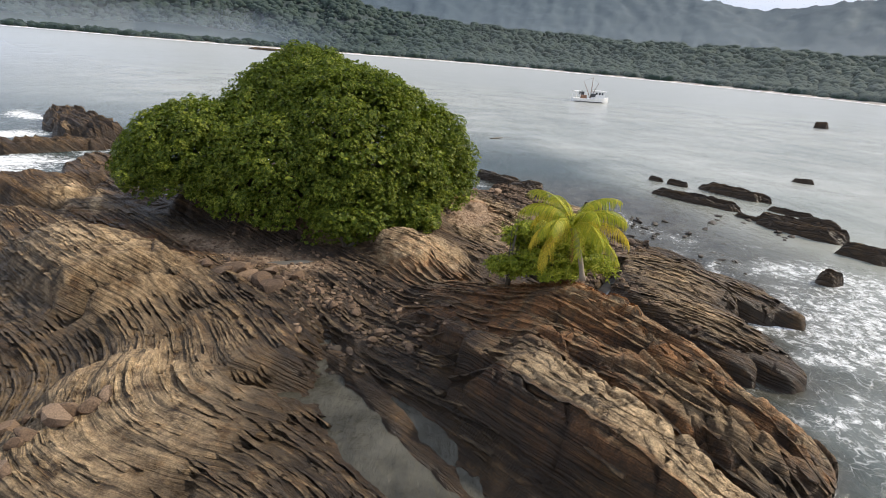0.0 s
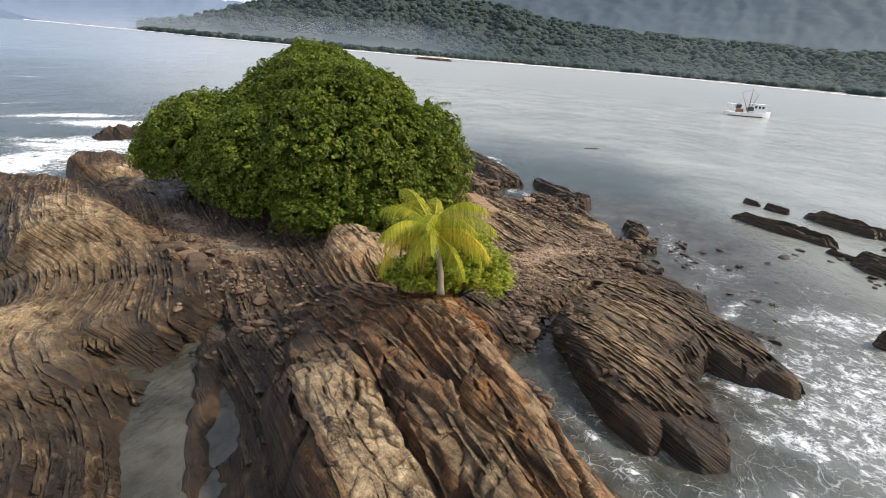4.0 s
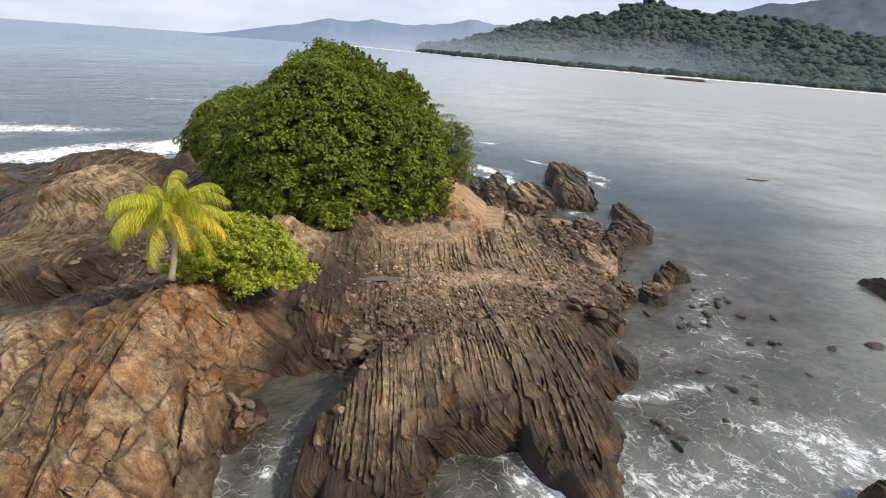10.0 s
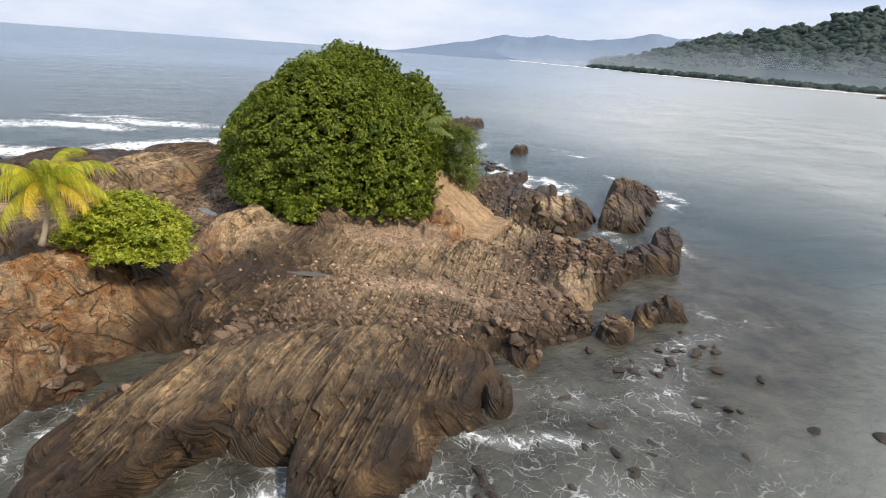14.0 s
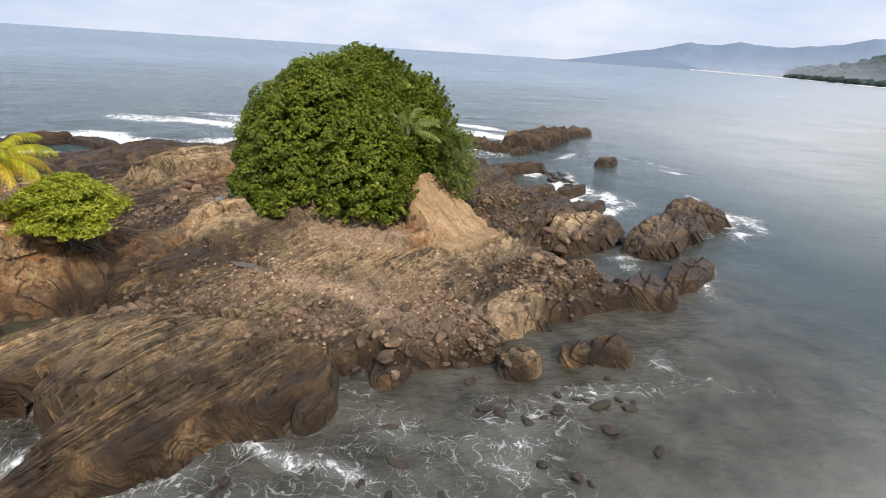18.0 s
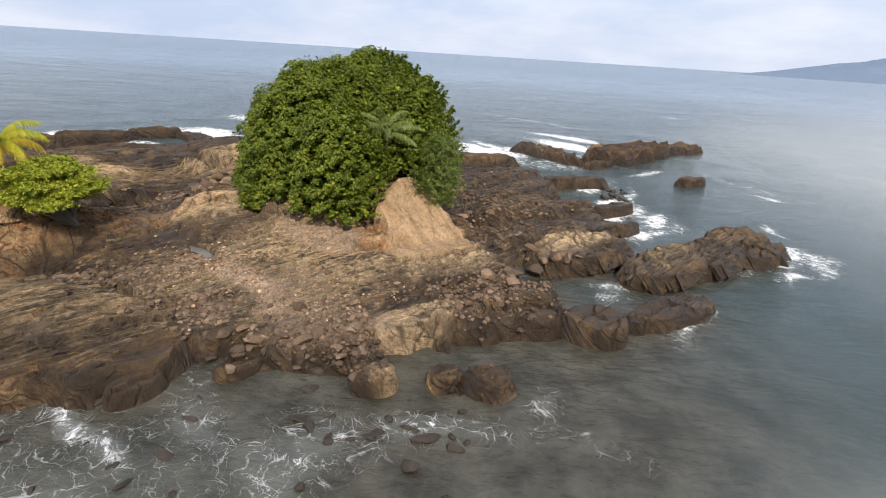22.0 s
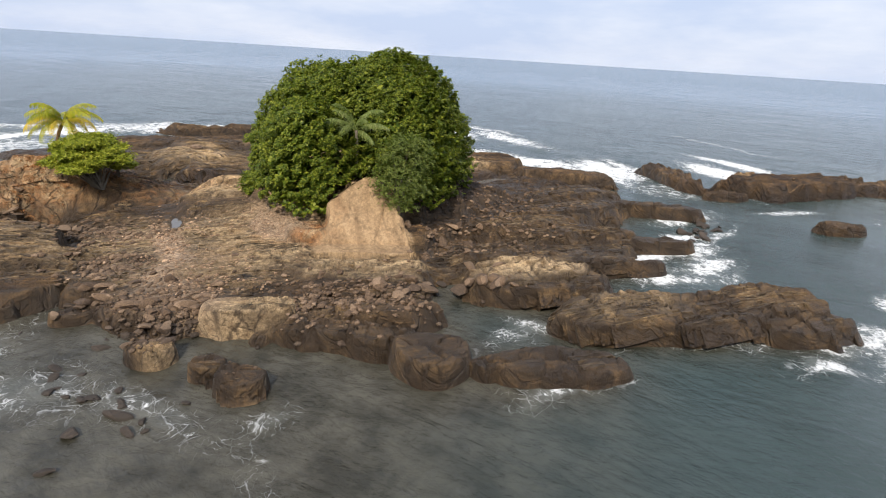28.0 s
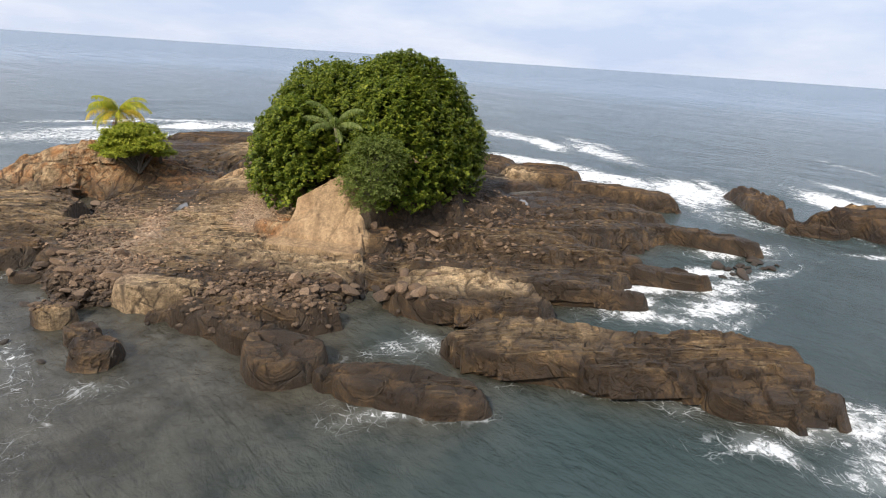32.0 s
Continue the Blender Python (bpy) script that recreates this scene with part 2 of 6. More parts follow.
def boulder_material(name, light):
    n = Nodes(name)
    p = n.pos()
    r = n.add("ShaderNodeObjectInfo").outputs["Random"]
    i = n.add("ShaderNodeNewGeometry").outputs["Random Per Island"]
    grain = n.noise(p, 6.0, 6.0, 0.7)
    pick = n.math("FRACT", n.math("ADD", r, n.math("MULTIPLY", i, 3.7)))
    col = n.ramp(pick, (0.0, (0.055, 0.034, 0.022)), (0.4, (0.11, 0.071, 0.044)), (0.75, (0.18, 0.122, 0.078)), (1.0, (0.30, 0.215, 0.145)))
    col = n.mix(n.span(grain, 0.35, 0.7, 0.0, 0.5), col, (0.22, 0.155, 0.10))
    z = n.add("ShaderNodeSeparateXYZ", Vector=p).outputs[2]
    speck = n.span(n.noise(p, 16.0, 6.0, 0.8), 0.36, 0.64, 0.5, 1.45)
    speck = n.math("MULTIPLY", speck, light)
    col = n.mix(1.0, col, n.vec(speck, n.math("MULTIPLY", speck, 0.96), n.math("MULTIPLY", speck, 0.93)), "MULTIPLY")
    wet = n.span(n.math("ADD", z, grain), 0.6, 1.9, 0.95, 0.0)
    col = n.mix(wet, col, (0.026, 0.019, 0.013))
    return n.set(Base_Color=col, Roughness=n.span(wet, 0.0, 1.0, 0.9, 0.6), Normal=n.bump(grain, 0.8, 0.12))


STONE = boulder_material("loose_stone", 1.0)
PALE_STONE = boulder_material("pale_gravel", 2.1)


def leaf_material(name, dark, mid, light, gloss=0.42):
    n = Nodes(name)
    i = n.add("ShaderNodeNewGeometry").outputs["Random Per Island"]
    p = n.pos()
    patch = n.noise(p, 0.55, 3.0)
    v = n.math("ADD", n.math("MULTIPLY", i, 0.62), n.math("MULTIPLY", patch, 0.45))
    col = n.ramp(v, (0.12, dark), (0.5, mid), (0.92, light))
    n.set(Base_Color=col, Roughness=gloss, Specular_IOR_Level=0.22)
    tr = n.add("ShaderNodeBsdfTranslucent", Color=n.mix(0.5, col, (0.25, 0.38, 0.02)))
    mx = n.add("ShaderNodeMixShader", Fac=0.3)
    n.t.links.new(n.b.outputs[0], mx.inputs[1])
    n.t.links.new(tr.outputs[0], mx.inputs[2])
    n.t.links.new(mx.outputs[0], n.out.inputs["Surface"])
    return n.m


TREE_LEAF = leaf_material("almond_leaf", (0.016, 0.033, 0.005), (0.095, 0.137, 0.014), (0.33, 0.345, 0.042), 0.5)
BUSH_LEAF = leaf_material("bush_leaf", (0.07, 0.11, 0.010), (0.26, 0.30, 0.025), (0.50, 0.48, 0.06), 0.5)
GREY_LEAF = leaf_material("grey_green_leaf", (0.05, 0.075, 0.014), (0.11, 0.145, 0.03), (0.21, 0.24, 0.06), 0.55)
PALM_LEAF = leaf_material("palm_leaf", (0.16, 0.23, 0.015), (0.38, 0.39, 0.025), (0.70, 0.55, 0.05), 0.5)
PALM_YELLOW = leaf_material("yellowing_palm_leaf", (0.42, 0.32, 0.03), (0.70, 0.50, 0.04), (0.90, 0.64, 0.08), 0.5)
PALM_OLD = leaf_material("palm_leaf_grey", (0.09, 0.13, 0.03), (0.19, 0.24, 0.07), (0.33, 0.36, 0.13), 0.5)


def bark_material(name, a, b):
    n = Nodes(name)
    p = n.pos()
    g = n.noise(p, 9.0, 6.0, 0.7)
    return n.set(Base_Color=n.mix(g, a, b), Roughness=0.9, Normal=n.bump(g, 0.7, 0.03))


BARK = bark_material("grey_bark", (0.05, 0.04, 0.03), (0.2, 0.17, 0.13))
PALM_BARK = bark_material("palm_bark", (0.16, 0.12, 0.085), (0.40, 0.34, 0.26))
DEAD_LEAF = bark_material("dead_frond", (0.18, 0.07, 0.025), (0.38, 0.18, 0.06))


def water_material():
    """Murky green sea: clearer in the shallows, lacy foam where it breaks."""
    n = Nodes("sea_water")
    p = n.pos()
    foam, shallow = n.attr("foam"), n.attr("shallow")
    far = n.attr("far")
    flow = n.add("ShaderNodeMapping", Vector=p, Scale=(1.0, 0.6, 1.0), Rotation=(0, 0, 0.7)).outputs[0]
    chop = n.noise(flow, 2.0, 6.0, 0.66, 0.4)
    swell = n.noise(flow, 0.16, 4.0, 0.55)
    ripple = n.noise(p, 5.5, 3.0, 0.6)
    murk = n.noise(p, 0.05, 4.0, 0.6)
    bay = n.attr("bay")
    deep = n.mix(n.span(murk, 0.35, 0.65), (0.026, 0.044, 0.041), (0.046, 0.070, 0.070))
    # murky bay, with the sky's grazing reflection painted into its pale grey
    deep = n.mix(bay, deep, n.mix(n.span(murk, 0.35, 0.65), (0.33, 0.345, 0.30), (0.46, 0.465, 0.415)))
    # sky reflection put into the colour: far water painted paler, bluer, streaked
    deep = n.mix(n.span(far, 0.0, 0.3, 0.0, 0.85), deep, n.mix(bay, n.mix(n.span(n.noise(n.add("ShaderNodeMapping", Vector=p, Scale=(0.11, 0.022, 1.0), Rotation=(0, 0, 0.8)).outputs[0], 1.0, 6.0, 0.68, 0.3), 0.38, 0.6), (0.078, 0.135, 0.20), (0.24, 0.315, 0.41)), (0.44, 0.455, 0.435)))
    col = n.mix(shallow, deep, n.mix(n.span(n.noise(p, 0.35, 5.0, 0.62), 0.36, 0.64), (0.034, 0.032, 0.023), (0.085, 0.08, 0.062)))
    col = n.mix(n.span(foam, 0.5, 1.0, 0.0, 0.4), col, (0.36, 0.39, 0.38))        # milky, full of air
    warp = n.add("ShaderNodeVectorMath", **{})
    warp.operation = "MULTIPLY_ADD"
    nz = n.add("ShaderNodeTexNoise", Vector=p, Scale=0.5, Detail=4.0)
    n.t.links.new(nz.outputs["Color"], warp.inputs[0])
    warp.inputs[1].default_value = (2.6, 2.6, 0)
    n.t.links.new(p, warp.inputs[2])
    lace = n.voronoi(warp.outputs[0], 0.9, "DISTANCE_TO_EDGE")
    lace2 = n.voronoi(warp.outputs[0], 2.1, "DISTANCE_TO_EDGE")
    breakup = n.noise(p, 0.9, 6.0, 0.7)
    width = n.math("MULTIPLY", foam, n.span(breakup, 0.36, 0.76, 0.0, 0.15))
    net = n.math("MAXIMUM", n.span(n.math("SUBTRACT", width, lace), 0.0, 0.14), n.span(n.math("SUBTRACT", n.math("MULTIPLY", width, 0.8), lace2), 0.0, 0.14))
    froth = n.noise(warp.outputs[0], 2.6, 6.0, 0.75)
    solid = n.span(n.math("ADD", n.math("ADD", foam, n.math("MULTIPLY", n.math("SUBTRACT", breakup, 0.5), 1.3)), n.math("MULTIPLY", n.math("SUBTRACT", froth, 0.5), 1.6)), 0.80, 1.05)
    caps = n.math("MULTIPLY", n.span(n.noise(n.add("ShaderNodeMapping", Vector=p, Scale=(0.05, 0.16, 1.0), Rotation=(0, 0, 0.9)).outputs[0], 1.0, 6.0, 0.72), 0.69, 0.74), n.math("SUBTRACT", 1.0, bay))
    solid = n.math("MAXIMUM", solid, n.math("MULTIPLY", caps, n.span(far, 0.0, 0.25, 0.0, 0.7)))
    white = n.math("MAXIMUM", n.math("MULTIPLY", net, n.span(foam, 0.04, 0.25)), solid)
    col = n.mix(white, col, (0.82, 0.84, 0.85))
    n.set(Base_Color=col, Roughness=n.math("ADD", n.span(white, 0.0, 1.0, 0.16, 0.75), n.math("MULTIPLY", far, 0.10)), IOR=1.33, Specular_IOR_Level=0.7)
    h = n.math("ADD", n.math("MULTIPLY", swell, 5.0), n.math("ADD", n.math("MULTIPLY", chop, 1.0), n.math("MULTIPLY", ripple, 0.16)))
    h = n.math("ADD", h, n.math("MULTIPLY", white, 0.35))
    roll = n.noise(n.add("ShaderNodeMapping", Vector=p, Scale=(0.30, 0.10, 1.0), Rotation=(0, 0, 0.9)).outputs[0], 1.0, 5.0, 0.62, 0.6)
    long_roll = n.noise(n.add("ShaderNodeMapping", Vector=p, Scale=(0.06, 0.018, 1.0), Rotation=(0, 0, 0.8)).outputs[0], 1.0, 4.0, 0.6, 0.4)
    open_sea = n.math("SUBTRACT", 1.0, n.math("MULTIPLY", bay, 0.9))
    h = n.math("ADD", h, n.math("MULTIPLY", open_sea, n.math("ADD", n.math("MULTIPLY", roll, n.span(far, 0.0, 0.2, 2.0, 9.0)), n.math("MULTIPLY", long_roll, n.span(far, 0.0, 0.25, 3.0, 50.0)))))
    return n.set(Normal=n.bump(h, n.math("MULTIPLY", n.span(far, 0.0, 1.0, 0.66, 0.6), n.span(n.attr("sheltered"), 0.0, 1.0, 1.0, 0.5)), 0.22))


WATER = water_material()


def pool_material():
    n = Nodes("still_pool_water")
    r = n.noise(n.pos(), 2.2, 4.0)
    # base colour lightened to hold the sky's reflection besides the murk
    return n.set(Base_Color=n.mix(r, (0.10, 0.092, 0.08), (0.17, 0.16, 0.145)), Roughness=0.06, IOR=1.33, Normal=n.bump(r, 0.1, 0.02))


POOL = pool_material()


def plain_material(name, color, rough=0.6, grime=0.25, scale=3.0, metallic=0.0):
    n = Nodes(name)
    g = n.noise(n.pos(), scale, 5.0, 0.65)
    dark = tuple(c * 0.45 for c in color)
    return n.set(Base_Color=n.mix(n.span(g, 0.45, 0.75, 0.0, grime * 2), color, dark), Roughness=rough, Metallic=metallic)


def forest_material(name, dark, mid, light, size):
    n = Nodes(name)
    p = n.pos()
    i = n.add("ShaderNodeNewGeometry").outputs["Random Per Island"]
    g = n.noise(p, size, 5.0, 0.7)
    big = n.noise(p, size * 0.12, 4.0, 0.6)
    v = n.math("ADD", n.math("MULTIPLY", i, 0.12), n.math("ADD", n.math("MULTIPLY", g, 0.6), n.math("MULTIPLY", big, 0.35)))
    return n.set(Base_Color=n.ramp(v, (0.25, dark), (0.55, mid), (0.85, light)), Roughness=0.85, Normal=n.bump(g, 0.8, 3.0))


FOREST = forest_material("coastal_forest", (0.011, 0.026, 0.020), (0.021, 0.043, 0.030), (0.044, 0.069, 0.035), 0.12)
# darker than FOREST: shade in the canopy's gaps put into the colour
FOREST_FLOOR = forest_material("forest_under_canopy", (0.014, 0.024, 0.022), (0.020, 0.034, 0.030), (0.030, 0.046, 0.036), 0.12)
# aerial haze put into the base colours: bluer, and paler with distance
HILL_BLUE_HAZED = forest_material("far_forest_haze_tint", (0.026, 0.046, 0.066), (0.038, 0.064, 0.084), (0.060, 0.090, 0.105), 0.03)
HILL_PALE_HAZED = forest_material("farthest_forest_haze_tint", (0.12, 0.17, 0.25), (0.15, 0.205, 0.29), (0.19, 0.245, 0.33), 0.02)
SAND = plain_material("pale_beach_sand", (0.42, 0.38, 0.33), 0.9, 0.15, 0.05)


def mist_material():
    """Thin morning mist, also standing in for aerial haze: mostly clear, denser in drifts."""
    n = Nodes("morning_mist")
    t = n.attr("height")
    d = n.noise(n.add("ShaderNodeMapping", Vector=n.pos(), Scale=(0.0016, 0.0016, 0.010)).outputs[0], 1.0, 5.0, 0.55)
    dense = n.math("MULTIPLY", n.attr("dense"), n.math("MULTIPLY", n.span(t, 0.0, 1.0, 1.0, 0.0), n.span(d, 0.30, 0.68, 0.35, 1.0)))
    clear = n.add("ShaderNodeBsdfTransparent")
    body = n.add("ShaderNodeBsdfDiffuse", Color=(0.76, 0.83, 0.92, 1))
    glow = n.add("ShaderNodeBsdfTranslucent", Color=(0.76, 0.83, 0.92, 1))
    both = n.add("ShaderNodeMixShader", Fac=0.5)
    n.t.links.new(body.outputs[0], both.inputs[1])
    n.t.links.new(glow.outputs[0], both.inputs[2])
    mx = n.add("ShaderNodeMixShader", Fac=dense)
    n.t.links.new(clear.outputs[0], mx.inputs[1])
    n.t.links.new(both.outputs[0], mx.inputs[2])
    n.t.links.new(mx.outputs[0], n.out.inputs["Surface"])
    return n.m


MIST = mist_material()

# ---- building tools ----
def part(name, bm, material, parent=None, label="", smooth=True):
    me = bpy.data.meshes.new(name)
    bm.to_mesh(me)
    bm.free()
    if smooth:
        me.shade_smooth()
    me.materials.append(material)
    ob = new(name, me)
    ob.parent = parent
    if label:
        ob["label"] = label
    return ob


def raw(name, verts, faces, material, parent=None, label="", smooth=True):
    me = bpy.data.meshes.new(name)
    me.from_pydata(verts, [], faces)
    if smooth:
        me.shade_smooth()
    me.materials.append(material)
    ob = new(name, me)
    ob.parent = parent
    if label:
        ob["label"] = label
    return ob


def quads(name, verts, faces, material, parent=None, smooth=True):
    """A mesh from numpy arrays: verts (n, 3), faces (m, 3 or 4)."""
    me = bpy.data.meshes.new(name)
    k = faces.shape[1]
    me.vertices.add(len(verts))
    me.vertices.foreach_set("co", np.ascontiguousarray(verts, dtype=np.float32).ravel())
    me.loops.add(faces.size)
    me.loops.foreach_set("vertex_index", faces.ravel().astype(np.int32))
    me.polygons.add(len(faces))
    me.polygons.foreach_set("loop_start", np.arange(0, faces.size, k, dtype=np.int32))
    me.polygons.foreach_set("use_smooth", np.full(len(faces), smooth))
    me.update(calc_edges=True)
    me.materials.append(material)
    ob = new(name, me)
    ob.parent = parent
    return ob


def attribute(ob, name, values):
    a = ob.data.attributes.new(name, "FLOAT", "POINT")
    a.data.foreach_set("value", np.ascontiguousarray(values, dtype=np.float32).ravel())


def hashed(ix, iy, seed):
    h = (ix.astype(np.int64) * 374761393 + iy.astype(np.int64) * 668265263 + seed * 1442695041) & 0xFFFFFFFF
    h = ((h ^ (h >> 13)) * 1274126177) & 0xFFFFFFFF
    return ((h ^ (h >> 16)) & 0xFFFFFF) / float(0xFFFFFF)


def vnoise(x, y, seed=0):
    """Smooth noise from -1 to 1 on arrays."""
    ix, iy = np.floor(x), np.floor(y)
    fx, fy = x - ix, y - iy
    fx, fy = fx * fx * (3 - 2 * fx), fy * fy * (3 - 2 * fy)
    a, b = hashed(ix, iy, seed), hashed(ix + 1, iy, seed)
    c, d = hashed(ix, iy + 1, seed), hashed(ix + 1, iy + 1, seed)
    return 2 * (a + (b - a) * fx + (c - a) * fy + (a - b - c + d) * fx * fy) - 1


def fbm(x, y, octaves=4, seed=0, gain=0.5):
    total, amp = 0, 1.0
    for o in range(octaves):
        total = total + amp * vnoise(x * 2 ** o + 17.3 * o, y * 2 ** o - 9.1 * o, seed + o)
        amp *= gain
    return total


def ease(e0, e1, x):
    t = np.clip((x - e0) / (e1 - e0), 0, 1)
    return t * t * (3 - 2 * t)


def soften(a, weight, reach):
    """Mean of a grid over a square of 2 * reach + 1 cells, counting only cells by their weight; done twice."""
    def box(m):
        for axis in (0, 1):
            pad = [(0, 0), (0, 0)]
            pad[axis] = (reach + 1, reach)
            c = np.cumsum(np.pad(m, pad, mode="edge"), axis=axis)
            n = 2 * reach + 1
            m = (c[n:] - c[:-n]) if axis == 0 else (c[:, n:] - c[:, :-n])
        return m
    for k in range(2):
        a = box(a * weight) / np.maximum(box(weight), 1e-6)
    return a


def blob(x, y, cx, cy, a, b, ang=0.0, soft=0.5):
    """1 inside an ellipse of the plan, falling to 0 over its soft rim."""
    c, s = math.cos(radians(ang)), math.sin(radians(ang))
    p, q = (x - cx) * c + (y - cy) * s, -(x - cx) * s + (y - cy) * c
    return 1 - ease(1 - soft, 1 + soft, np.sqrt((p / a) ** 2 + (q / b) ** 2))


def cells(x, y, size, seed):
    """Broken blocks: a number from 0 to 1 for the block that each place lies in, and how far it is from the nearest joint."""
    x, y = x / size, y / size
    ix, iy = np.floor(x), np.floor(y)
    near, next_, pick = np.full(x.shape, 9.0), np.full(x.shape, 9.0), np.zeros(x.shape)
    for dx in (-1, 0, 1):
        for dy in (-1, 0, 1):
            cx, cy = ix + dx, iy + dy
            d = np.hypot(x - cx - 0.15 - 0.7 * hashed(cx, cy, seed), y - cy - 0.15 - 0.7 * hashed(cx, cy, seed + 1))
            closer = d < near
            next_ = np.where(closer, near, np.minimum(next_, d))
            pick = np.where(closer, hashed(cx, cy, seed + 2), pick)
            near = np.where(closer, d, near)
    return pick, (next_ - near) * size


EU, EV = (0.656, 0.755), (0.755, -0.656)        # ways across and along the rock layers on the plan


def beds(x, y):
    """Coordinates across and along the rock layers, in plan units."""
    across, along = EU[0] * x + EU[1] * y, EV[0] * x + EV[1] * y
    fold = 1.3 * np.exp(-((x + 7.5) ** 2 + (y - 10.5) ** 2) / 22.0) * np.sin(along * 0.45 + 0.6)
    return across + fold + 0.35 * fbm(x * 0.09, y * 0.09, 2, 40), along

# ---- the rock islet ----
def mass(x, y, cx, cy, a, b, ang, top, edge=0.3, lean=0.0, fall=0.0, seed=0, wob=0.14, floor=-1.3):
    """A body of rock: an uneven oval of half-length a and half-width b, top high, leaning across and falling along its length."""
    c, s = math.cos(radians(ang)), math.sin(radians(ang))
    p, q = ((x - cx) * c + (y - cy) * s) / a, (-(x - cx) * s + (y - cy) * c) / b
    r = (np.abs(p) ** 2.4 + np.abs(q) ** 2.4) ** (1 / 2.4)
    r = r + wob * fbm(x * 0.45 + seed, y * 0.45, 3, 60 + seed) + 0.35 * wob * vnoise(x * 1.9, y * 1.9 + seed, 30)
    edge = 0.75 * edge
    body = 1 - ease(1 - edge, 1 + edge, r)
    return floor + (top + lean * q + fall * p - floor) * body


def islet(x, y):
    """Height of the rock at arrays x, y, and what covers it."""
    h = np.full(x.shape, -1.3)
    u, v = beds(x, y)
    out, side = 0.81 * (x - 0.45) + 0.59 * (y - 33.2), -0.59 * (x - 0.45) + 0.81 * (y - 33.2)      # away from and along the foot of the bare face
    smooth_face = (1 - ease(1.95, 2.4, np.abs(side - 0.1) + 0.22 * np.clip(-out, 0, 3) + 0.24 * fbm(x * 1.1, y * 1.1, 4, 57))) * ease(-3.6, -2.9, out) * (1 - ease(0.9, 1.2, out))
    shelf = blob(x, y, 3.7, 28.0, 5.4, 4.4, -35, 0.35)
    gravel = np.maximum.reduce([0.85 * blob(x, y, 6.8, 29.4, 2.0, 1.3, 20, 0.6), blob(x, y, 0.2, 27.8, 2.8, 1.3, 50, 0.6), 0.8 * blob(x, y, -8.5, 21.8, 4.0, 1.0, -20, 0.5), 0.7 * blob(x, y, 5.4, 26.6, 3.2, 0.6, 62, 0.5),
                                0.8 * blob(x, y, 8.4, 31.2, 1.4, 2.0, 0, 0.6), 0.7 * blob(x, y, -4.5, 24.0, 4.0, 1.2, -10, 0.5)])
    gravel = np.clip(gravel * (0.9 + 0.9 * fbm(x * 0.5, y * 0.5, 3, 9)), 0, 1)
    channel = np.maximum.reduce([blob(x, y, -0.9, 11.3, 4.0, 1.5, -50, 0.35), blob(x, y, -3.4, 14.6, 2.4, 0.75, -72, 0.4), blob(x, y, -4.0, 12.9, 1.5, 0.6, 20, 0.5), blob(x, y, -11.0, 16.3, 1.9, 0.45, 58, 0.5)])
    loose = np.clip(1.0 - gravel - smooth_face - 0.8 * channel, 0, 1)
    tilt = 0.0
    for period, dip, seed in ((1.15, 0.16, 3), (0.43, 0.34, 5), (0.17, 0.3, 8)):
        w = u + 0.08 * period * fbm(x * 1.1, y * 1.1, 2, seed + 30)
        k = np.floor(w / period)
        chip = vnoise(v * 0.3 / period ** 0.5 + 31.7 * hashed(k, k * 0 + 1, seed), k * 5.77, seed)
        tilt = tilt + dip * period * ((0.5 - (w / period - k)) * 1.4 + 0.8 * chip)

    def up(*v, **k):
        k.setdefault("seed", int(abs(v[0] * 7 + v[1] * 13)) % 50)
        reach = 1.75 * max(v[2], v[3])
        i0, i1 = np.searchsorted(x[0], (v[0] - reach, v[0] + reach))
        j0, j1 = np.searchsorted(y[:, 0], (v[1] - reach, v[1] + reach))
        if i1 > i0 and j1 > j0:
            part_of = (slice(j0, j1), slice(i0, i1))
            h[part_of] = np.maximum(h[part_of], mass(x[part_of], y[part_of], *v, **k))

    # the low shelf
    up(2.5, 29.0, 7.6, 8.6, 0, 0.72, edge=0.16, wob=0.1)
    up(-8.0, 27.0, 13.5, 9.5, -15, 0.85, edge=0.2)
    up(-5.0, 13.5, 13.0, 9.5, -20, 0.42, edge=0.15)
    up(-15.5, 33.5, 7.5, 7.5, -40, 0.62, edge=0.25)
    up(-9.0, 5.0, 12.0, 6.0, -20, 0.5, edge=0.2)
    up(-18.0, 17.0, 8.0, 9.0, 0, 0.7, edge=0.22)
    up(0.0, 22.0, 7.0, 5.0, -40, 0.85, edge=0.4)
    up(-6.0, 38.5, 7.5, 3.6, -30, 0.45, edge=0.25)
    # the mound that carries the tree, and the gravel that climbs to it
    up(-0.5, 28.0, 5.5, 5.5, 0, 1.35, edge=0.75, wob=0.05)
    up(-6.0, 28.0, 8.5, 5.2, -8, 2.6, edge=0.5)
    up(-9.0, 30.5, 6.0, 4.0, -20, 1.5, edge=0.5)
    # outcrop between bush and tree, steep to the south-west, sloping away with the beds
    up(-1.7, 21.8, 1.7, 1.1, -50, 2.3, edge=0.4)
    up(-0.6, 22.2, 2.6, 1.6, -45, 1.75, edge=0.5)
    up(0.6, 23.6, 3.0, 2.2, -45, 1.35, edge=0.6)
    # long dipping slab in front, with its two fingers
    up(9.3, 19.8, 4.0, 1.5, -62, 1.15, edge=0.26, fall=-0.15)
    up(10.9, 17.4, 2.0, 1.05, -60, 0.8, edge=0.3)
    up(9.9, 22.6, 3.1, 2.3, -42, 1.3, edge=0.3)
    up(12.0, 22.7, 2.9, 1.35, -38, 0.95, edge=0.28)
    up(13.4, 21.6, 1.9, 0.7, -36, 0.7, edge=0.3)
